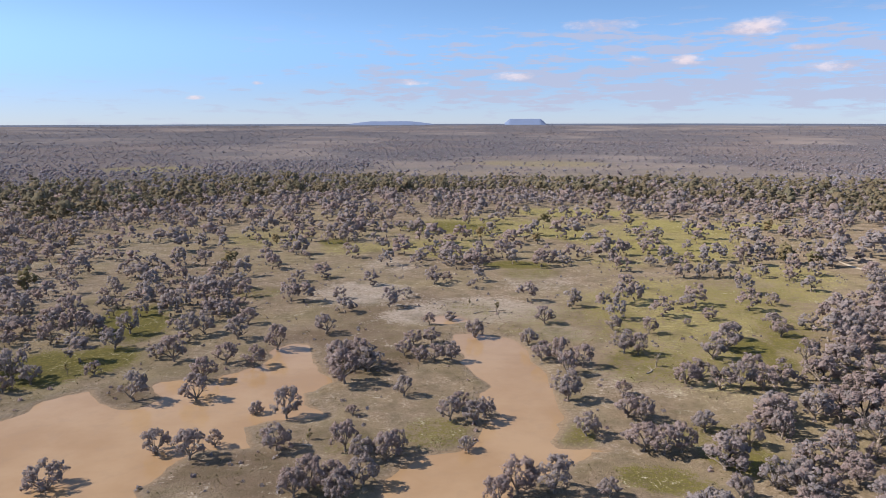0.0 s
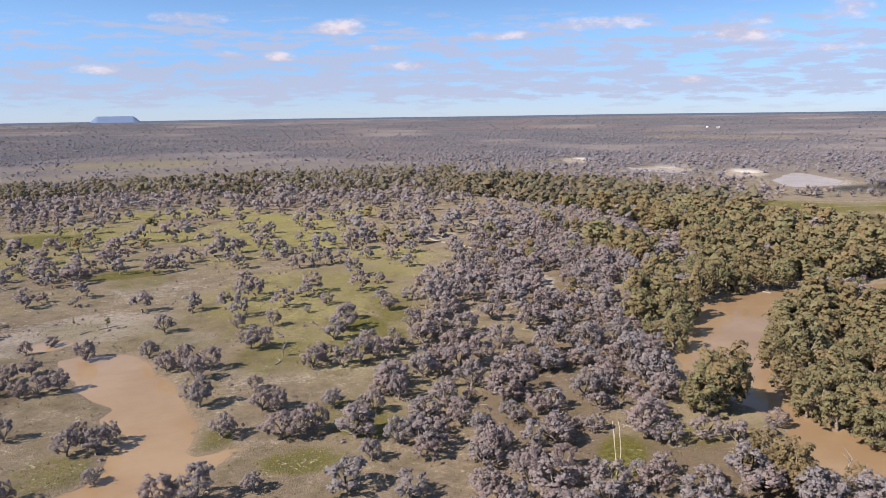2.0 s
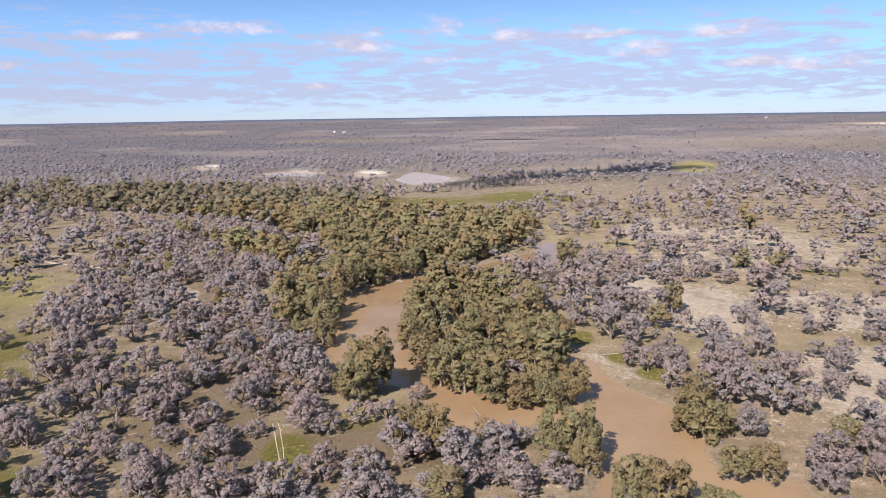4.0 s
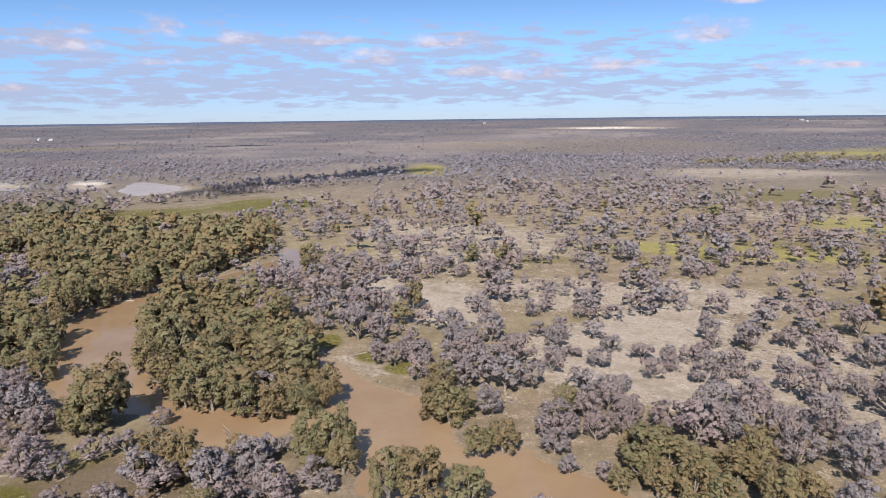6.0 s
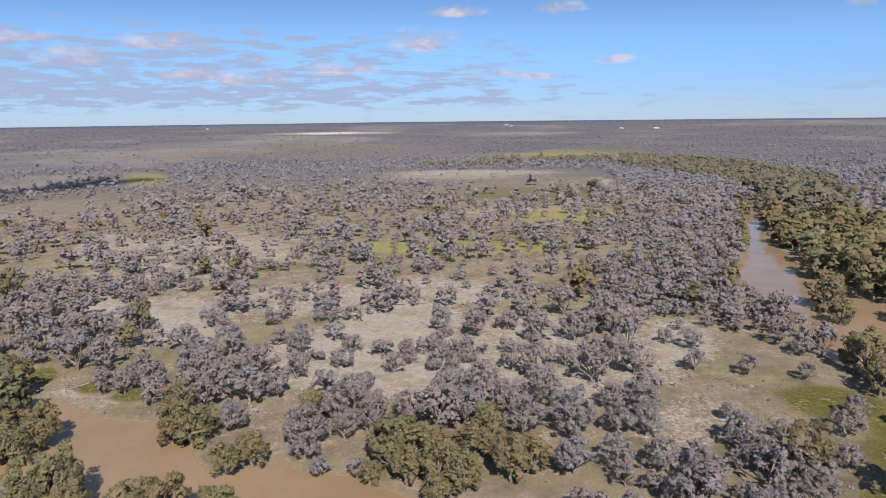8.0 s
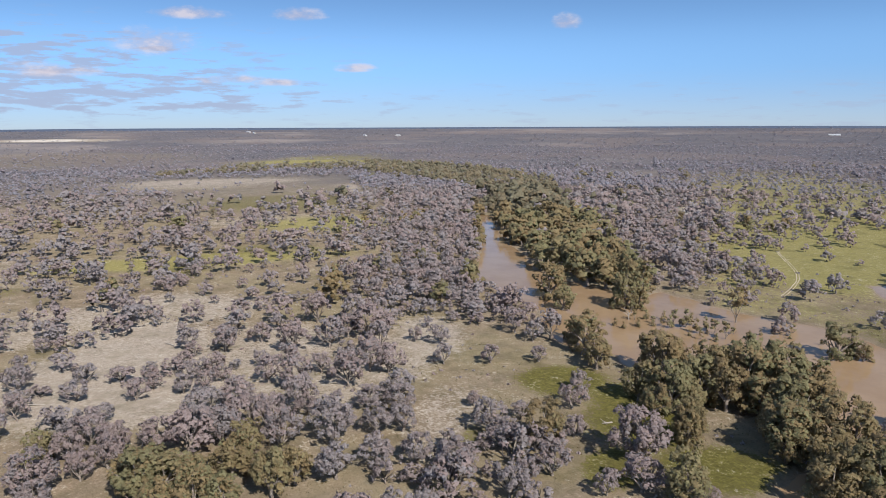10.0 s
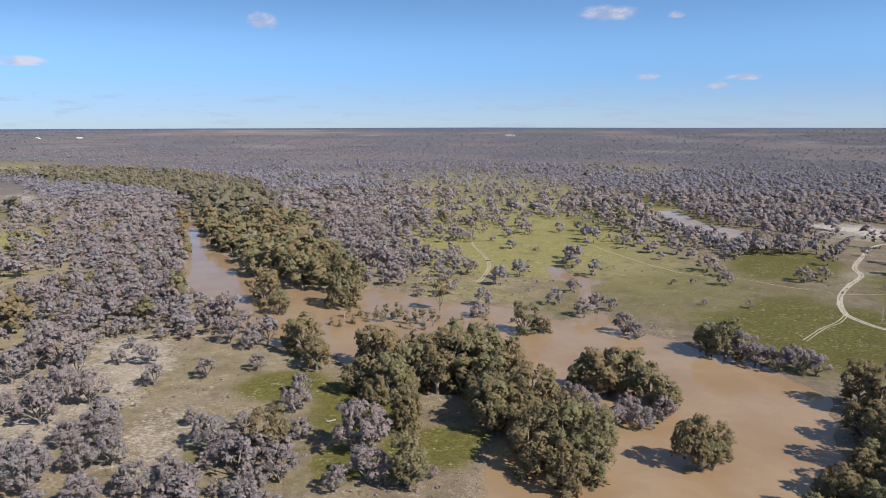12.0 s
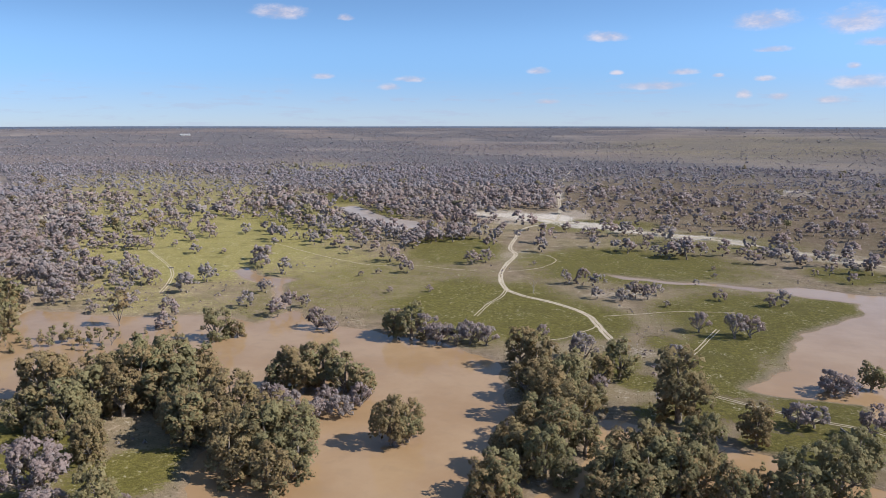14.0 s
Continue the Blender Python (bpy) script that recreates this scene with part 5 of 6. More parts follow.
def leaf_bunches(centres, sizes, each, r):
    """Ragged drooping tufts of close foliage: so many on the outer side of every clump of a crown."""
    pick = np.repeat(np.arange(len(centres)), each)
    n, m = len(pick), len(TUFT)
    way = r.normal(size=(n, 3)) + np.array((0, 0, 0.3))
    way /= np.linalg.norm(way, axis=1)[:, None]
    share = 1.18 / each ** 0.5 if each > 1 else 1.0
    mid = centres[pick] + (way * sizes[pick] * r.uniform(0.5, 0.9, (n, 1)) if each > 1 else 0)
    t = r.uniform(0, 6.28, n)
    c, q = np.cos(t)[:, None], np.sin(t)[:, None]
    # each tuft's tip points up and outwards
    up = way * 0.8 * (each > 1) + np.array((0, 0, 1.0)) + r.normal(0, 0.2, (n, 3))
    up /= np.linalg.norm(up, axis=1)[:, None]
    a = np.cross(up, np.array((0.37, 0.91, 0.2)))
    a /= np.linalg.norm(a, axis=1)[:, None]
    b = np.cross(up, a)
    f = r.uniform(0.6, 1.35, (n, m, 1))
    d = ((TUFT[None, :, 0] * c - TUFT[None, :, 1] * q)[..., None] * a[:, None] + (TUFT[None, :, 0] * q + TUFT[None, :, 1] * c)[..., None] * b[:, None] + TUFT[None, :, 2:3] * up[:, None]) * f
    verts = mid[:, None, :] + d * (sizes[pick] * share * r.uniform(0.7, 1.25, (n, 1)))[:, None, :]
    out = verts - np.array((0, 0, 2.4))
    out /= np.linalg.norm(out, axis=2, keepdims=True) + 1e-6
    soft = d / np.linalg.norm(d, axis=2, keepdims=True) * 0.5 + way[:, None, :] * (0.6 if each > 1 else 0) + out * 0.5
    soft /= np.linalg.norm(soft, axis=2, keepdims=True)
    quads = (TUFT_FACES[None] + (np.arange(n) * m)[:, None, None]).reshape(-1, 3)
    tone = np.clip(r.uniform(0, 0.7, len(centres))[pick] + r.uniform(0, 0.35, n), 0, 1)
    return verts.reshape(-1, 3), quads, np.repeat(tone, m), soft.reshape(-1, 3)


def make_tree(kind, seed, clump_count, leaves, length, bunches, twigs=True):
    """One tree with a crown ten metres wide: wood and crown as arrays. kind: coolabah, gum or sapling."""
    r = np.random.default_rng(seed)
    wood, tips = [], []
    gum = kind == "gum"
    stem_top = {"coolabah": 1.3, "gum": 2.6, "sapling": 2.6}[kind]
    tall = {"coolabah": 7.3, "gum": 9.8, "sapling": 13.0}[kind]
    lean = r.normal(0, 0.25, 2)
    thick = {"coolabah": 0.36, "gum": 0.45, "sapling": 0.25}[kind]
    sides = 6 if twigs else 4
    wood.append(limb([(0, 0, -0.6), (lean[0] * 0.3, lean[1] * 0.3, stem_top * 0.5), (lean[0], lean[1], stem_top)], [thick * 1.25, thick, thick * 0.85], sides))
    limbs = {"coolabah": 6, "gum": 7, "sapling": 4}[kind]
    for n in range(limbs):
        a = 2 * np.pi * (n + r.uniform(-0.3, 0.3)) / limbs
        reach = r.uniform(2.2, 4.0) if n else 0.8
        top = tall * (r.uniform(0.5, 0.8) if n else 0.88)
        start = np.array((lean[0], lean[1], stem_top * r.uniform(0.7, 1.0)))
        end = np.array((reach * math.cos(a), reach * math.sin(a), top))
        bend = (start + end) / 2 + np.array((r.normal(0, 0.3), r.normal(0, 0.3), -0.25))
        if twigs:
            wood.append(limb([start, bend, end], [thick * 0.68, thick * 0.44, thick * 0.16], 5))
        tips.append(end)
        for _ in range(2):
            b = a + r.uniform(-0.9, 0.9)
            tip = bend + np.array((math.cos(b), math.sin(b), r.uniform(0.2, 0.9))) * r.uniform(1.2, 2.2)
            if twigs:
                wood.append(limb([bend, (bend + tip) / 2 + r.normal(0, 0.12, 3), tip], [thick * 0.26, thick * 0.18, thick * 0.07], 4))
            tips.append(tip)
    # clumps: at the limbs' ends and over an uneven crown
    lobes = r.uniform(0.78, 1.15, 9)
    low = {"coolabah": 2.3 if leaves > 600 else 1.7, "gum": 0.8 + 1.7 * (seed % 2), "sapling": 3.5}[kind]
    spread = math.sqrt(40 / clump_count)
    clumps, sizes = [], []
    for tip in tips[:clump_count // 3]:
        clumps.append(tip + r.normal(0, 0.25, 3))
        sizes.append(r.uniform(0.8, 1.2) * spread ** 0.7)
    while len(clumps) < clump_count:
        a, h = r.uniform(0, 2 * np.pi), r.uniform(0, 1) ** (0.95 if gum else 0.8)
        lobe = np.interp(a, np.linspace(0, 2 * np.pi, 9), np.append(lobes[:8], lobes[0]))
        profile = math.sqrt(max(0.1, 1 - abs(h * 1.25 - (0.45 if gum else 0.3)) ** 2.2))
        size = min(2.6, r.uniform(0.75, 1.3) * (1.35 if gum else 1.0) * spread ** 0.7)
        rad = (5.0 - 0.85 * size) * lobe * profile * r.uniform(0.2, 1.0) ** 0.4
        if kind == "sapling":
            rad *= 0.7
        z = low + (tall - low) * h * (0.86 + 0.18 * lobe)
        clumps.append(np.array((rad * math.cos(a), rad * math.sin(a), z)))
        sizes.append(size)
    clumps = np.array(clumps)
    sizes = np.array(sizes)[:, None] * np.array((1.0, 1.0, 0.95)) * (1.0 if gum else 0.88)
    cv, cq, tone, soft = leaf_sprays(clumps, sizes, leaves, length, 1.2 if gum else 0.5, r)
    if bunches:
        kv, kq, ct, outer = leaf_bunches(clumps, sizes, bunches, r)
        cq = np.vstack([cq, kq + len(cv)])
        cv, tone, soft = np.vstack([cv, kv]), np.concatenate([tone, ct]), np.vstack([soft, outer])
    return join(wood), (cv, cq, tone, soft)


def round_off(me, normals):
    me.attributes.new("custom_normal", "FLOAT_VECTOR", "POINT").data.foreach_set("vector", np.asarray(normals, np.float32).ravel())


def tree_thing(name, kind, seed, clumps, bunches, leaves, length, leaf, label, category):
    """A tree as a thing: an empty at its foot, with trunk and crown."""
    (wv, wq), (cv, cq, tone, soft) = make_tree(kind, seed, clumps, leaves, length, bunches, leaves > 300 or kind == "sapling")
    root = tagged(new(name), label, category)
    trunk = new("trunk", sheet("trunk", wv, wq, [BARK], True))
    me = sheet("crown", cv, cq, [leaf], True)
    round_off(me, soft)
    me.attributes.new("tone", "FLOAT", "POINT").data.foreach_set("value", tone.astype(np.float32))
    crown = new("crown", me)
    trunk.parent = crown.parent = root
    return root


def stand(x, y, z, width, turn, stretch):
    """The pose of a tree whose crown is so wide."""
    s = width / 10
    return Matrix.LocRotScale((x, y, z), Euler((0, 0, turn)), (s, s, s * stretch))


def heights(x, y):
    x, y = np.asarray(x, float), np.asarray(y, float)
    return land(x, y, shore(x, y))


placed = []        # x, y, radius of every tree that stands as a thing


def plant(rows, models, name_group, low, high, grow=1.1, limits=(225, 330)):
    """Copies of the model trees at the rows; those past the limits in metres take plainer models."""
    a = np.array(rows)
    z = heights(a[:, 0], a[:, 1])
    own = {}
    for (x, y, w), ground_z in zip(rows, z):
        away = math.hypot(x - MID[0], y - MID[1])
        level = min(sum(away > d for d in limits), len(models) - 1)
        model = models[level][int(rng.integers(len(models[level])))]
        m = stand(x, y, ground_z, w * grow, rng.uniform(0, 6.28), rng.uniform(low, high))
        placed.append((x, y, w * 0.5))
        if model in own:
            copy_thing(model, m)["group"] = name_group
        else:
            own[model] = m
    # the models themselves take the first places
    for model, m in own.items():
        model.matrix_basis = m
        model["group"] = name_group
    for model in sum(models, []):
        if model not in own:
            for ob in (*model.children_recursive, model):
                bpy.data.objects.remove(ob)


COOLABAH_LABEL = "grey-leaved coolabah tree with a short forked trunk on open grass"
GUM_LABEL = "tall olive-green river gum beside the brown water"
SAPLING_LABEL = "thin half-drowned sapling with sparse drooping leaves"
coolabahs = [[tree_thing("coolabah_tree", "coolabah", 10 + n, k, b, c, l, GREY_LEAF, COOLABAH_LABEL, "tree") for n in range(5)] for k, b, c, l in ((46, 14, 1840, 0.3), (34, 10, 680, 0.42), (24, 6, 120, 0.7))]
gums = [[tree_thing("river_gum", "gum", 40 + n, k, b, c, l, GUM_LEAF, GUM_LABEL, "tree") for n in range(5)] for k, b, c, l in ((54, 16, 2160, 0.34), (42, 11, 1008, 0.45), (30, 6, 180, 0.7))]
saplings = [[tree_thing("sapling", "sapling", 60 + n, k, b, c, l, GUM_LEAF, SAPLING_LABEL, "tree") for n in range(2)] for k, b, c, l in ((14, 5, 420, 0.5), (10, 4, 200, 0.7))]
COOLABAH.sort(key=lambda row: math.hypot(row[0] - MID[0], row[1] - MID[1]))
placed += [(x, y, w * 0.5) for x, y, w in COOLABAH[320:]]
plant(COOLABAH[:320], coolabahs, "coolabahs of the open flood plain", 0.85, 1.15, 1.05)
plant(GUM, gums, "gums along the river", 0.86, 1.1, 1.14, (225, 430))
plant(SAPLING, saplings, "saplings in the flood", 0.8, 1.1)


# ---------------------------------------------------------------- woodland
def jittered(x0, x1, y0, y1, gap, loose=0.55):
    gx, gy = np.meshgrid(np.arange(x0, x1, gap), np.arange(y0, y1, gap), indexing="ij")
    gx, gy = gx.ravel(), gy.ravel()
    return gx + rng.uniform(-loose, loose, gx.size) * gap, gy + rng.uniform(-loose, loose, gx.size) * gap


def open_ground(x, y):
    return np.maximum.reduce([patch(x, y, rows) for rows in (YELLOW, PALE, BROWN)])


def scatter():
    """Every other tree: x, y, width, kind (0 coolabah, 1 gum, 2 far wood)."""
    found = []
    clear = [(o, d) for o, g, k, d in WOODS if k == 2]
    woods = [(o, g, k, d) for o, g, k, d in WOODS if k < 2]
    taken = np.array(placed)

    def free(x, y, room):
        ok = np.ones(x.size, bool)
        for px, py, pr in taken:
            ok &= (x - px) ** 2 + (y - py) ** 2 > (pr * 0.9 + room) ** 2
        return ok

    done = []
    for outline, gap, kind, density in woods:
        o = np.array(outline)
        x, y = jittered(o[:, 0].min(), o[:, 0].max(), o[:, 1].min(), o[:, 1].max(), gap, 0.42 if 0.5 < density < 0.8 else 0.55)
        keep = inside(x, y, outline)
        for other in done:
            keep &= ~inside(x, y, other)
        done.append(outline)
        x, y = x[keep], y[keep]
        if density > 0.8:
            d = density * (0.55 + 0.9 * value_noise(x, y, 40, 21, 2))
        else:
            d = density * np.clip((value_noise(x, y, 22, 21, 3) - 0.5) * (2.2 if density > 0.53 else 3.4) + 1, 0.1, 2.2)
        if kind == 0:
            d = d * (1 - 0.45 * open_ground(x, y))
        for c, left in clear:
            d[inside(x, y, c)] *= left
        keep = (rng.uniform(size=x.size) < d) & (shore(x, y) > (-1.8 if kind else 2.0))
        x, y = x[keep], y[keep]
        keep = free(x, y, gap * 0.3)
        x, y = x[keep], y[keep]
        w = gap * np.clip(np.exp(rng.normal(0.14 if density > 0.8 else -0.08, 0.28, x.size)), 0.45, 1.7)
        mixed = np.where(rng.uniform(size=x.size) < (0.025 if kind == 0 else 0.6 if density == 0.75 else 0.93), 1, 0)
        found.append(np.column_stack([x, y, w, mixed]))
    # open country beyond
    for lo, hi, gap, level in ((120, 900, 12, 0.4), (900, 1500, 13, 0.52), (1500, 2600, 19, 0.64), (2600, 4700, 44, 0.56)):
        x, y = jittered(MID[0] - hi, MID[0] + hi, MID[1] - hi, MID[1] + hi, gap)
        r = np.hypot(x - MID[0], y - MID[1])
        a = np.degrees(np.arctan2(y - MID[1], x - MID[0]))
        unseen = (a > 128) | (a < -118)
        d = np.clip(level + 0.34 - 0.72 * openness(x, y) + 0.5 * (value_noise(x, y, 60, 26, 2) - 0.5), 0.06, 0.95)
        d = d * (1 - 0.85 * open_ground(x, y)) * np.where(unseen, 0.12, 1.0)
        keep = (r >= lo) & (r < hi) & (rng.uniform(size=x.size) < d)
        x, y = x[keep], y[keep]
        keep = np.ones(x.size, bool)
        for outline in done:
            keep &= ~inside(x, y, outline)
        for c, left in clear:
            keep &= ~inside(x, y, c) | (rng.uniform(size=x.size) < left * 0.4)
        x, y = x[keep], y[keep]
        keep = (shore(x, y) > 3) & free(x, y, 4)
        x, y = x[keep], y[keep]
        w = (8.6 if gap < 20 else 14.0) * np.clip(np.exp(rng.normal(0, 0.3, x.size)), 0.45, 1.7)
        found.append(np.column_stack([x, y, w, np.full(x.size, 2.0 if lo >= 900 else 0.0)]))
    return np.vstack(found)


def thicket(name, rows, kind, look_of, leaf, label, variants=5, squash=1.0):
    """Many trees as one object."""
    if not len(rows):
        return
    clumps, leaves, length, bunches, twigs = look_of
    models = [make_tree(kind, 100 + n, clumps, leaves, length, bunches, twigs) for n in range(variants)]
    z = heights(rows[:, 0], rows[:, 1])
    verts, quads, tones, idx, norms, luck, base = [], [], [], [], [], [], 0
    pick = rng.integers(variants, size=len(rows))
    for n in range(variants):
        sel = np.where(pick == n)[0]
        (wv, wq), (cv, cq, tone, soft) = models[n]
        if clumps < 12:
            wv, wq = wv[:0], wq[:0]
        mv, mq = np.vstack([wv, cv]), np.vstack([wq, cq + len(wv)])
        mt = np.concatenate([np.zeros(len(wv)), tone])
        mn = np.vstack([wv * np.array((1, 1, 0.02)) + np.array((0.001, 0, 0)), soft])
        mi = np.concatenate([np.ones(len(wq)), np.zeros(len(cq))])
        turn = rng.uniform(0, 2 * np.pi, len(sel))
        tall = rows[sel, 2] / 10 * squash * rng.uniform(0.75, 1.15, len(sel))
        s = rows[sel, 2] / 10 * 1.1
        c, q = np.cos(turn), np.sin(turn)
        x = (mv[None, :, 0] * c[:, None] - mv[None, :, 1] * q[:, None]) * s[:, None] + rows[sel, 0][:, None]
        y = (mv[None, :, 0] * q[:, None] + mv[None, :, 1] * c[:, None]) * s[:, None] + rows[sel, 1][:, None]
        h = mv[None, :, 2] * tall[:, None] + z[sel][:, None]
        verts.append(np.stack([x, y, h], -1).reshape(-1, 3))
        quads.append((mq[None] + (base + np.arange(len(sel)) * len(mv))[:, None, None]).reshape(-1, 3))
        tones.append(np.clip(mt[None] * 0.6 + rng.uniform(0, 0.55, len(sel))[:, None], 0, 1).ravel())
        idx.append(np.tile(mi, len(sel)))
        luck.append(np.repeat(rng.uniform(0, 1, len(sel)), len(mv)))
        nx = mn[None, :, 0] * c[:, None] - mn[None, :, 1] * q[:, None]
        ny = mn[None, :, 0] * q[:, None] + mn[None, :, 1] * c[:, None]
        norms.append(np.stack([nx, ny, np.broadcast_to(mn[None, :, 2], nx.shape)], -1).reshape(-1, 3))
        base += len(sel) * len(mv)
    me = sheet(name, np.vstack(verts), np.vstack(quads), [leaf, BARK], True, np.concatenate(idx))
    norms = np.vstack(norms)
    round_off(me, norms / np.linalg.norm(norms, axis=1)[:, None])
    me.attributes.new("tone", "FLOAT", "POINT").data.foreach_set("value", np.concatenate(tones).astype(np.float32))
    me.attributes.new("chance", "FLOAT", "POINT").data.foreach_set("value", np.concatenate(luck).astype(np.float32))
    tagged(new(name, me), label, "woodland", kind="stuff")
    print(name, len(rows), "trees", len(me.polygons), "quads")


wood = np.vstack([scatter(), [(x, y, w, 0.0) for x, y, w in COOLABAH[320:]]])
# the gums nearest to the river's loop stand as things of their own
gum_rows = np.where(wood[:, 3] == 1)[0]
gum_rows = gum_rows[np.argsort(np.hypot(wood[gum_rows, 0] - 120, wood[gum_rows, 1] - 20))][:190]
forest_gums = [[tree_thing("river_gum", "gum", 80 + n, k, b, c, l, GUM_LEAF, "olive-brown river gum crowded among others on the bank", "tree") for n in range(5)] for k, b, c, l in ((50, 14, 1750, 0.36), (36, 10, 720, 0.48), (22, 6, 110, 0.8))]
plant([tuple(row[:3]) for row in wood[gum_rows]], forest_gums, "gums of the river forest", 0.7, 0.95, 1.3, (215, 300))
wood = np.delete(wood, gum_rows, 0)
reach = np.hypot(wood[:, 0] - MID[0], wood[:, 1] - MID[1])
RINGS = (      # from, to, (clumps, leaves, leaf length, tufts on a clump, twigs), height
    (0, 290, (30, 480, 0.4, 11, True), 1.0),
    (290, 480, (20, 100, 0.6, 6, False), 1.0),
    (480, 700, (14, 0, 1, 4, False), 1.0),
    (700, 980, (9, 0, 1, 2, False), 1.0),
    (980, 1600, (6, 0, 1, 1, False), 0.85),
    (1600, 2700, (4, 0, 1, 1, False), 0.5),
    (2700, 9000, (3, 0, 1, 1, False), 0.32),
)
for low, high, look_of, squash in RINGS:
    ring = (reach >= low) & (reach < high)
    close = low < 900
    # outer rings take the leaf colours that carry painted haze
    thicket("coolabah_woodland" if close else "far_woodland", wood[ring & (wood[:, 3] != 1)], "coolabah", look_of, GREY_LEAF if close else HAZED_LEAF if low < 2000 else HAZE_BLUE_LEAF,
            "grey coolabah woodland on the flood plain" if close else "distant grey woodland on the plain, haze in its leaf colour", 8, squash)
    thicket("gum_woodland", wood[ring & (wood[:, 3] == 1)], "gum", look_of, GUM_LEAF if low < 600 else GUM_HAZED, "olive-green gum forest along the river", 8, squash)

# ---------------------------------------------------------------- low growth


def low_growth(name, count, reach_to, lo, hi, tris, tall, mat, label, dry_only):
    """Small shrubs or tussocks over the open ground, as one object."""
    a = rng.uniform(radians(-130), radians(130), count * 2)
    r = np.sqrt(rng.uniform(130 ** 2, reach_to ** 2, count * 2))
    x, y = MID[0] + r * np.cos(a), MID[1] + r * np.sin(a)
    keep = shore(x, y) > 1.0
    keep &= value_noise(x, y, 18, 61, 3) + rng.uniform(-0.2, 0.2, x.size) > 0.47
    if dry_only:
        keep &= (patch(x, y, GREEN) < (0.7 if tris < 5 else 0.3)) & (patch(x, y, PALE) < 0.75)
    x, y = x[keep][:count], y[keep][:count]
    z = land(x, y, shore(x, y))
    n = len(x)
    s = rng.uniform(lo, hi, (n, 1, 1))
    d = rng.normal(size=(n, tris, 3))
    d[..., 2] = np.abs(d[..., 2]) * tall
    d /= np.linalg.norm(d, axis=2, keepdims=True)
    c = np.column_stack([x, y, z])[:, None, :] + d * s * np.array((0.5, 0.5, 0.35 * tall)) * rng.uniform(0.5, 1.0, (n, tris, 1))
    side = np.cross(d, rng.normal(size=(n, tris, 3)))
    side /= np.linalg.norm(side, axis=2, keepdims=True)
    up = np.cross(side, d) * 0.6 + np.array((0, 0, 0.5))
    verts = np.stack([c - side * s * 0.3 - up * s * 0.2, c + side * s * 0.3 - up * s * 0.2, c + up * s * 0.4], 2).reshape(-1, 3)
    verts[:, 2] = np.maximum(verts[:, 2], np.repeat(z, tris * 3) - 0.05)
    me = sheet(name, verts, np.arange(n * tris * 3).reshape(-1, 3), [mat])
    me.attributes.new("tone", "FLOAT", "POINT").data.foreach_set("value", np.repeat(rng.uniform(0, 1, n), tris * 3).astype(np.float32))
    tagged(new(name, me), label, "undergrowth", kind="stuff")


STRAW = foliage_material("dry_grass_tussock", (0.150, 0.125, 0.060, 1), (0.260, 0.215, 0.120, 1), (0.380, 0.320, 0.200, 1), 0.3)
low_growth("low_shrubs", 3200, 480, 0.8, 2.2, 9, 1.0, GREY_LEAF, "low grey shrubs scattered over the plain", True)
low_growth("grass_tussocks", 26000, 360, 0.35, 0.85, 3, 1.4, STRAW, "dry straw-coloured grass tussocks on open ground", True)

# ---------------------------------------------------------------- far things


def mesa(name, left, right, base, height, shoulder, label):
    """A flat-topped hill on the horizon, between two azimuths in degrees."""
    a = np.radians(np.linspace(left, right, 40))
    s = np.linspace(0, 1, 40)
    prof = np.clip(np.minimum(s, 1 - s) / shoulder, 0, 1) ** 0.8 * height + 1.5 * (value_noise(s * 40, s * 0, 5, 50, 2) - 0.5) * np.clip(np.minimum(s, 1 - s) / shoulder, 0, 1)
    verts = []
    for dist, share in ((4640, 0.0), (4690, 0.55), (4715, 1.0), (4800, 1.0), (4840, 0.0)):
        for t, h in zip(a, prof):
            verts.append((MID[0] + dist * math.cos(t), MID[1] + dist * math.sin(t), base - 4 + share * (h + 4)))
    quads = [[r * 40 + c, r * 40 + c + 1, (r + 1) * 40 + c + 1, (r + 1) * 40 + c] for r in range(4) for c in range(39)]
    tagged(new(name, sheet(name, verts, quads, [HAZED_MESA], True)), label, "hill", kind="structure")


def far_ridge():
    """A low wooded tableland that closes the horizon all round."""
    turns, verts = 360, []
    a = np.radians(np.arange(turns))
    h = 2 + 9 * value_noise(np.cos(a) * 100, np.sin(a) * 100, 30, 70, 3)
    for dist, share in ((4560, 0.0), (4700, 1.0), (4840, 0.7)):
        for t, top in zip(a, h):
            x, y = MID[0] + dist * math.cos(t), MID[1] + dist * math.sin(t)
            verts.append((x, y, float(rise(np.array(x), np.array(y))) - 0.5 + share * top))
    quads = [[r * turns + c, r * turns + (c + 1) % turns, (r + 1) * turns + (c + 1) % turns, (r + 1) * turns + c] for r in range(2) for c in range(turns)]
    tagged(new("far_ridge", sheet("far_ridge", verts, np.array(quads)[:, ::-1], [HAZED_RIDGE], True)), "wooded rise along the horizon, coloured dark haze-blue", "ridge", kind="structure")


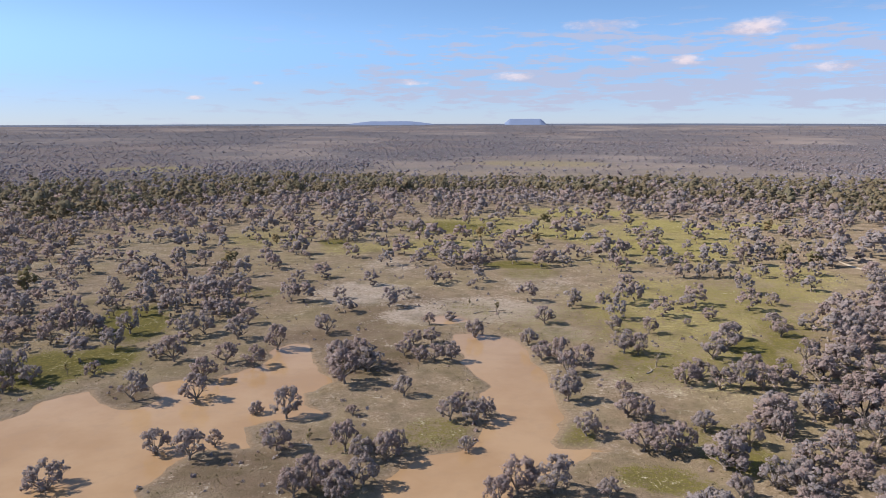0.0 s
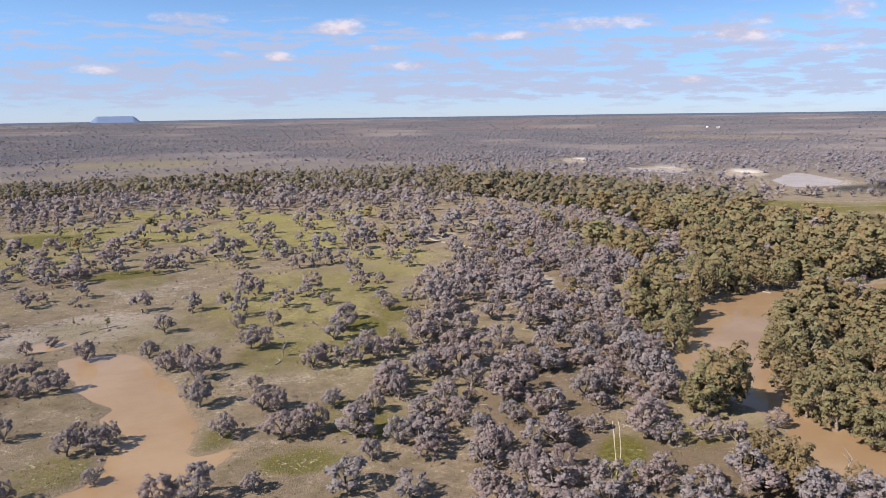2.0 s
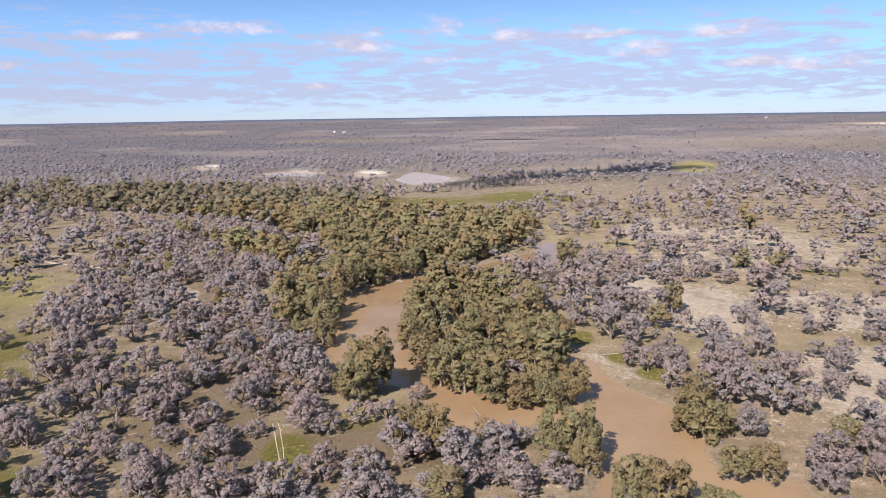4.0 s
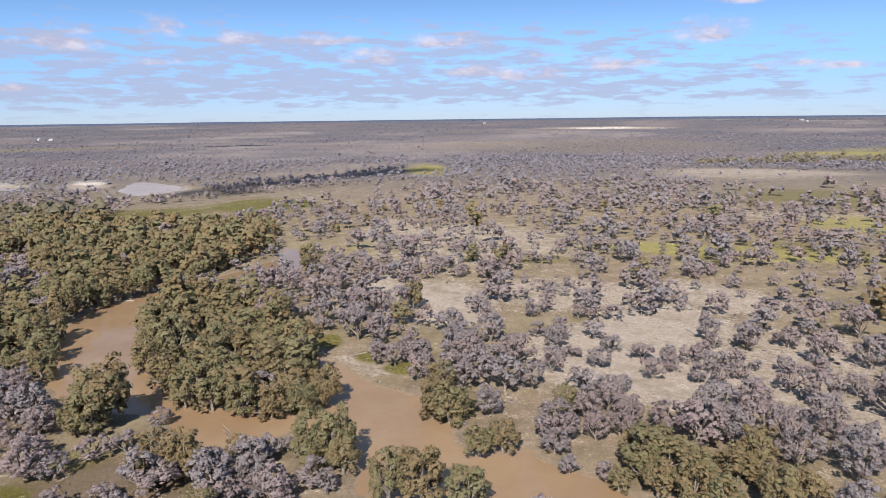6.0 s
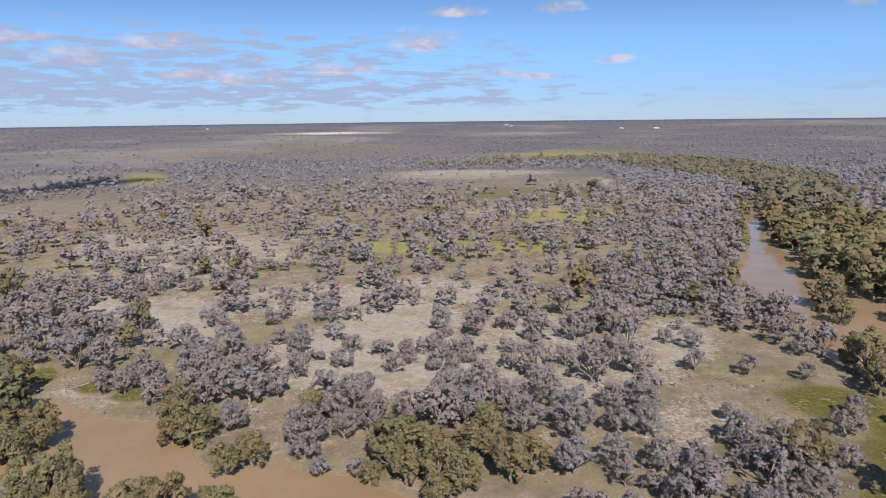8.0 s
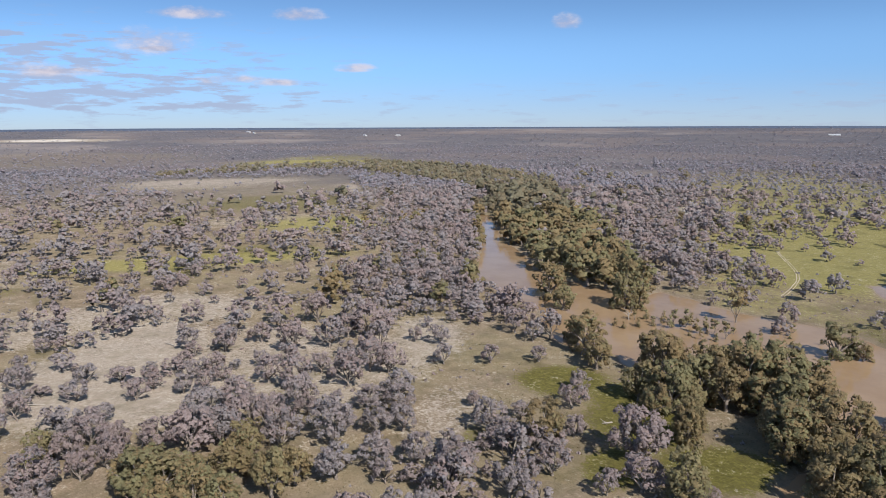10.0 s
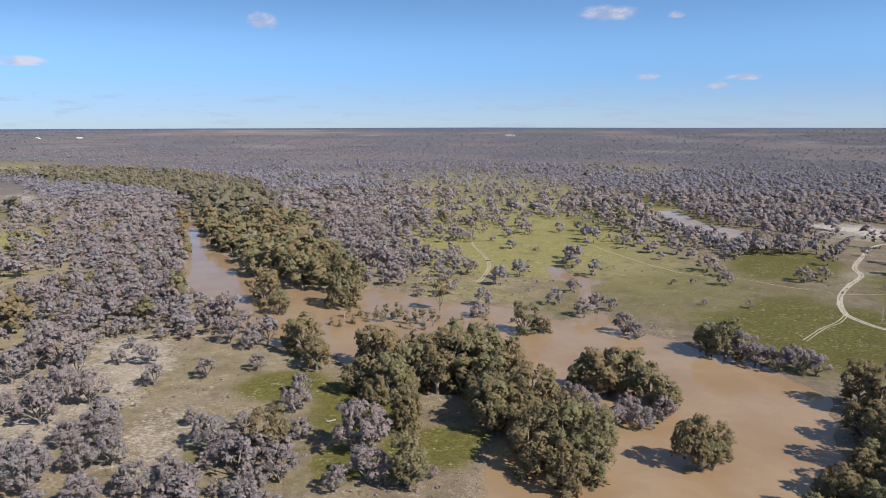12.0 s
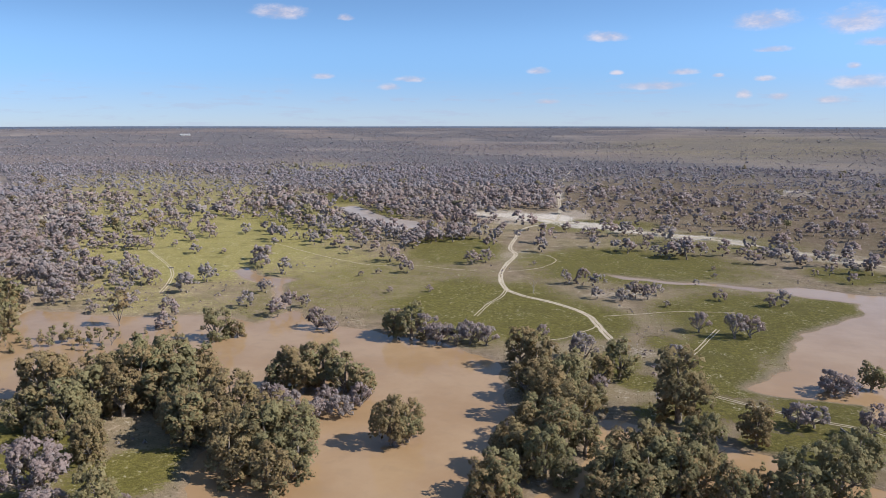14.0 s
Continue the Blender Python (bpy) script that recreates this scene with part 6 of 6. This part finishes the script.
def cloud(x, y, z, long, wide, turn, seed):
    """A ragged flat-based fair-weather cloud, whose shadow lies on the plain."""
    r = np.random.default_rng(seed)
    bm = bmesh.new()
    for n in range(22):
        u, v = r.uniform(-1, 1), r.normal(0, 0.4)
        size = wide * r.uniform(0.14, 0.34) * (1 - 0.6 * abs(u))
        m = Matrix.Translation((u * long / 2, v * wide / 2, r.uniform(0, 0.2) * wide)) @ Matrix.Diagonal((size * 1.8, size, size * 0.6, 1))
        bmesh.ops.create_icosphere(bm, subdivisions=2, radius=1, matrix=m)
    me = bpy.data.meshes.new("cloud")
    bm.to_mesh(me)
    me.materials.append(CLOUD_WHITE)
    ob = tagged(new("cloud", me), "white fair-weather cloud drifting above the plain", "cloud", kind="structure")
    ob.matrix_basis = pose(x, y, z, 0, 0, turn)


for n, (x, y, long, wide, turn) in enumerate(CLOUD_SHADOWS):
    cloud(x - 2600 / math.tan(radians(SUN_ELEVATION)), y, 2600, long, wide, turn, 400 + n)
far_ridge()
mesa("mesa", 81.9, 85.2, 58, 36, 0.14, "flat-topped mesa on the far horizon, coloured haze-blue")
mesa("mesa", 90.4, 97.6, 58, 22, 0.28, "long low tableland on the far horizon, coloured haze-blue")


def farm_shed(x, y, wide, turn):
    z = float(heights([x], [y])[0])
    root = tagged(new("farm_shed"), "white metal farm shed far out on the plain", "shed", "far sheds")
    bm = bmesh.new()
    bmesh.ops.create_cube(bm, size=1, matrix=Matrix.Translation((0, 0, 2.5)) @ Matrix.Diagonal((wide, 12, 5, 1)))
    me = bpy.data.meshes.new("wall")
    bm.to_mesh(me)
    me.materials.append(SHED_WALL)
    new("wall", me).parent = root
    h = wide / 2 + 0.5
    v = [(-h, -6.5, 5), (h, -6.5, 5), (h, 0, 7.5), (-h, 0, 7.5), (-h, 6.5, 5), (h, 6.5, 5), (-h, -6.5, 5.02), (-h, 6.5, 5.02)]
    roof = new("roof", sheet("roof", v, [[0, 1, 2, 3], [3, 2, 5, 4], [0, 3, 4, 7], [1, 5, 2, 2]][:2], [SHED_ROOF]))
    roof.parent = root
    root.matrix_basis = pose(x, y, z, 0, 0, turn)


for x, y, wide, turn in ((2302, 1854, 18, 30), (4016, -1118, 34, 10), (4077, 521, 24, 0), (1852, -3046, 45, 20), (3848, -1101, 30, 0), (3235, -1466, 18, 15), (3145, -1599, 22, 40), (2290, 1890, 9, 80)):
    farm_shed(x, y, wide, turn)


# ---------------------------------------------------------------- dead wood
DEAD_WOOD = plain_material("bleached_dead_wood", (0.26, 0.225, 0.19, 1), (0.48, 0.43, 0.37, 1), 1.5, 0.9)


def dead_tree(x, y, tall, seed):
    """A bare standing tree: a leaning trunk with forked, broken limbs."""
    r = np.random.default_rng(seed)
    root = tagged(new("dead_tree"), "bare grey dead tree standing without leaves", "tree", "dead trees")
    top = np.array((r.normal(0, 0.12), r.normal(0, 0.12), 0.55)) * tall
    v, q = limb([(0, 0, -0.4), top * 0.5 + r.normal(0, 0.1, 3), top], [0.03 * tall, 0.024 * tall, 0.017 * tall], 6)
    new("trunk", sheet("trunk", v, q, [DEAD_WOOD], True)).parent = root
    for n in range(7):
        a = r.uniform(0, 6.28)
        start = top * r.uniform(0.45, 1.0)
        end = start + np.array((math.cos(a) * 0.3, math.sin(a) * 0.3, r.uniform(0.15, 0.45))) * tall * r.uniform(0.6, 1.1)
        mid = (start + end) / 2 + r.normal(0, 0.03 * tall, 3)
        tip = end + np.array((math.cos(a + 0.8), math.sin(a + 0.8), 0.5)) * tall * 0.1
        v, q = join([limb([start, mid, end], [0.012 * tall, 0.009 * tall, 0.004 * tall], 5), limb([mid, (mid + tip) / 2, tip], [0.006 * tall, 0.005 * tall, 0.002 * tall], 4)])
        new("limb", sheet("limb", v, q, [DEAD_WOOD], True)).parent = root
    root.matrix_basis = pose(x, y, float(heights([x], [y])[0]), 0, 0, 0)


def fallen_log(x, y, long, turn, seed):
    """A fallen trunk with a few stubs of limbs, lying on the ground."""
    r = np.random.default_rng(seed)
    root = tagged(new("fallen_log"), "pale fallen tree trunk lying on the ground", "log", "fallen logs")
    v, q = limb([(-long / 2, 0, 0.1), (0, r.normal(0, 0.2), 0.25), (long / 2, r.normal(0, 0.4), 0.45)], [0.3, 0.24, 0.12], 6)
    new("trunk", sheet("trunk", v, q, [DEAD_WOOD], True)).parent = root
    for n in range(4):
        u = r.uniform(-0.1, 0.45) * long
        side = 1 if n % 2 else -1
        end = np.array((u + r.uniform(0.5, 1.5), side * r.uniform(0.8, 2.2), r.uniform(0.3, 1.3)))
        v, q = limb([(u, 0, 0.25), (np.array((u, 0, 0.25)) + end) / 2 + r.normal(0, 0.1, 3), end], [0.1, 0.07, 0.03], 5)
        new("limb", sheet("limb", v, q, [DEAD_WOOD], True)).parent = root
    root.matrix_basis = pose(x, y, max(0.0, float(heights([x], [y])[0])), 0, 0, turn)


for n, (x, y, tall) in enumerate(DEAD_TREES):
    dead_tree(x, y, tall, 200 + n)
for n, (x, y, long, turn) in enumerate(LOGS):
    fallen_log(x, y, long, turn, 300 + n)
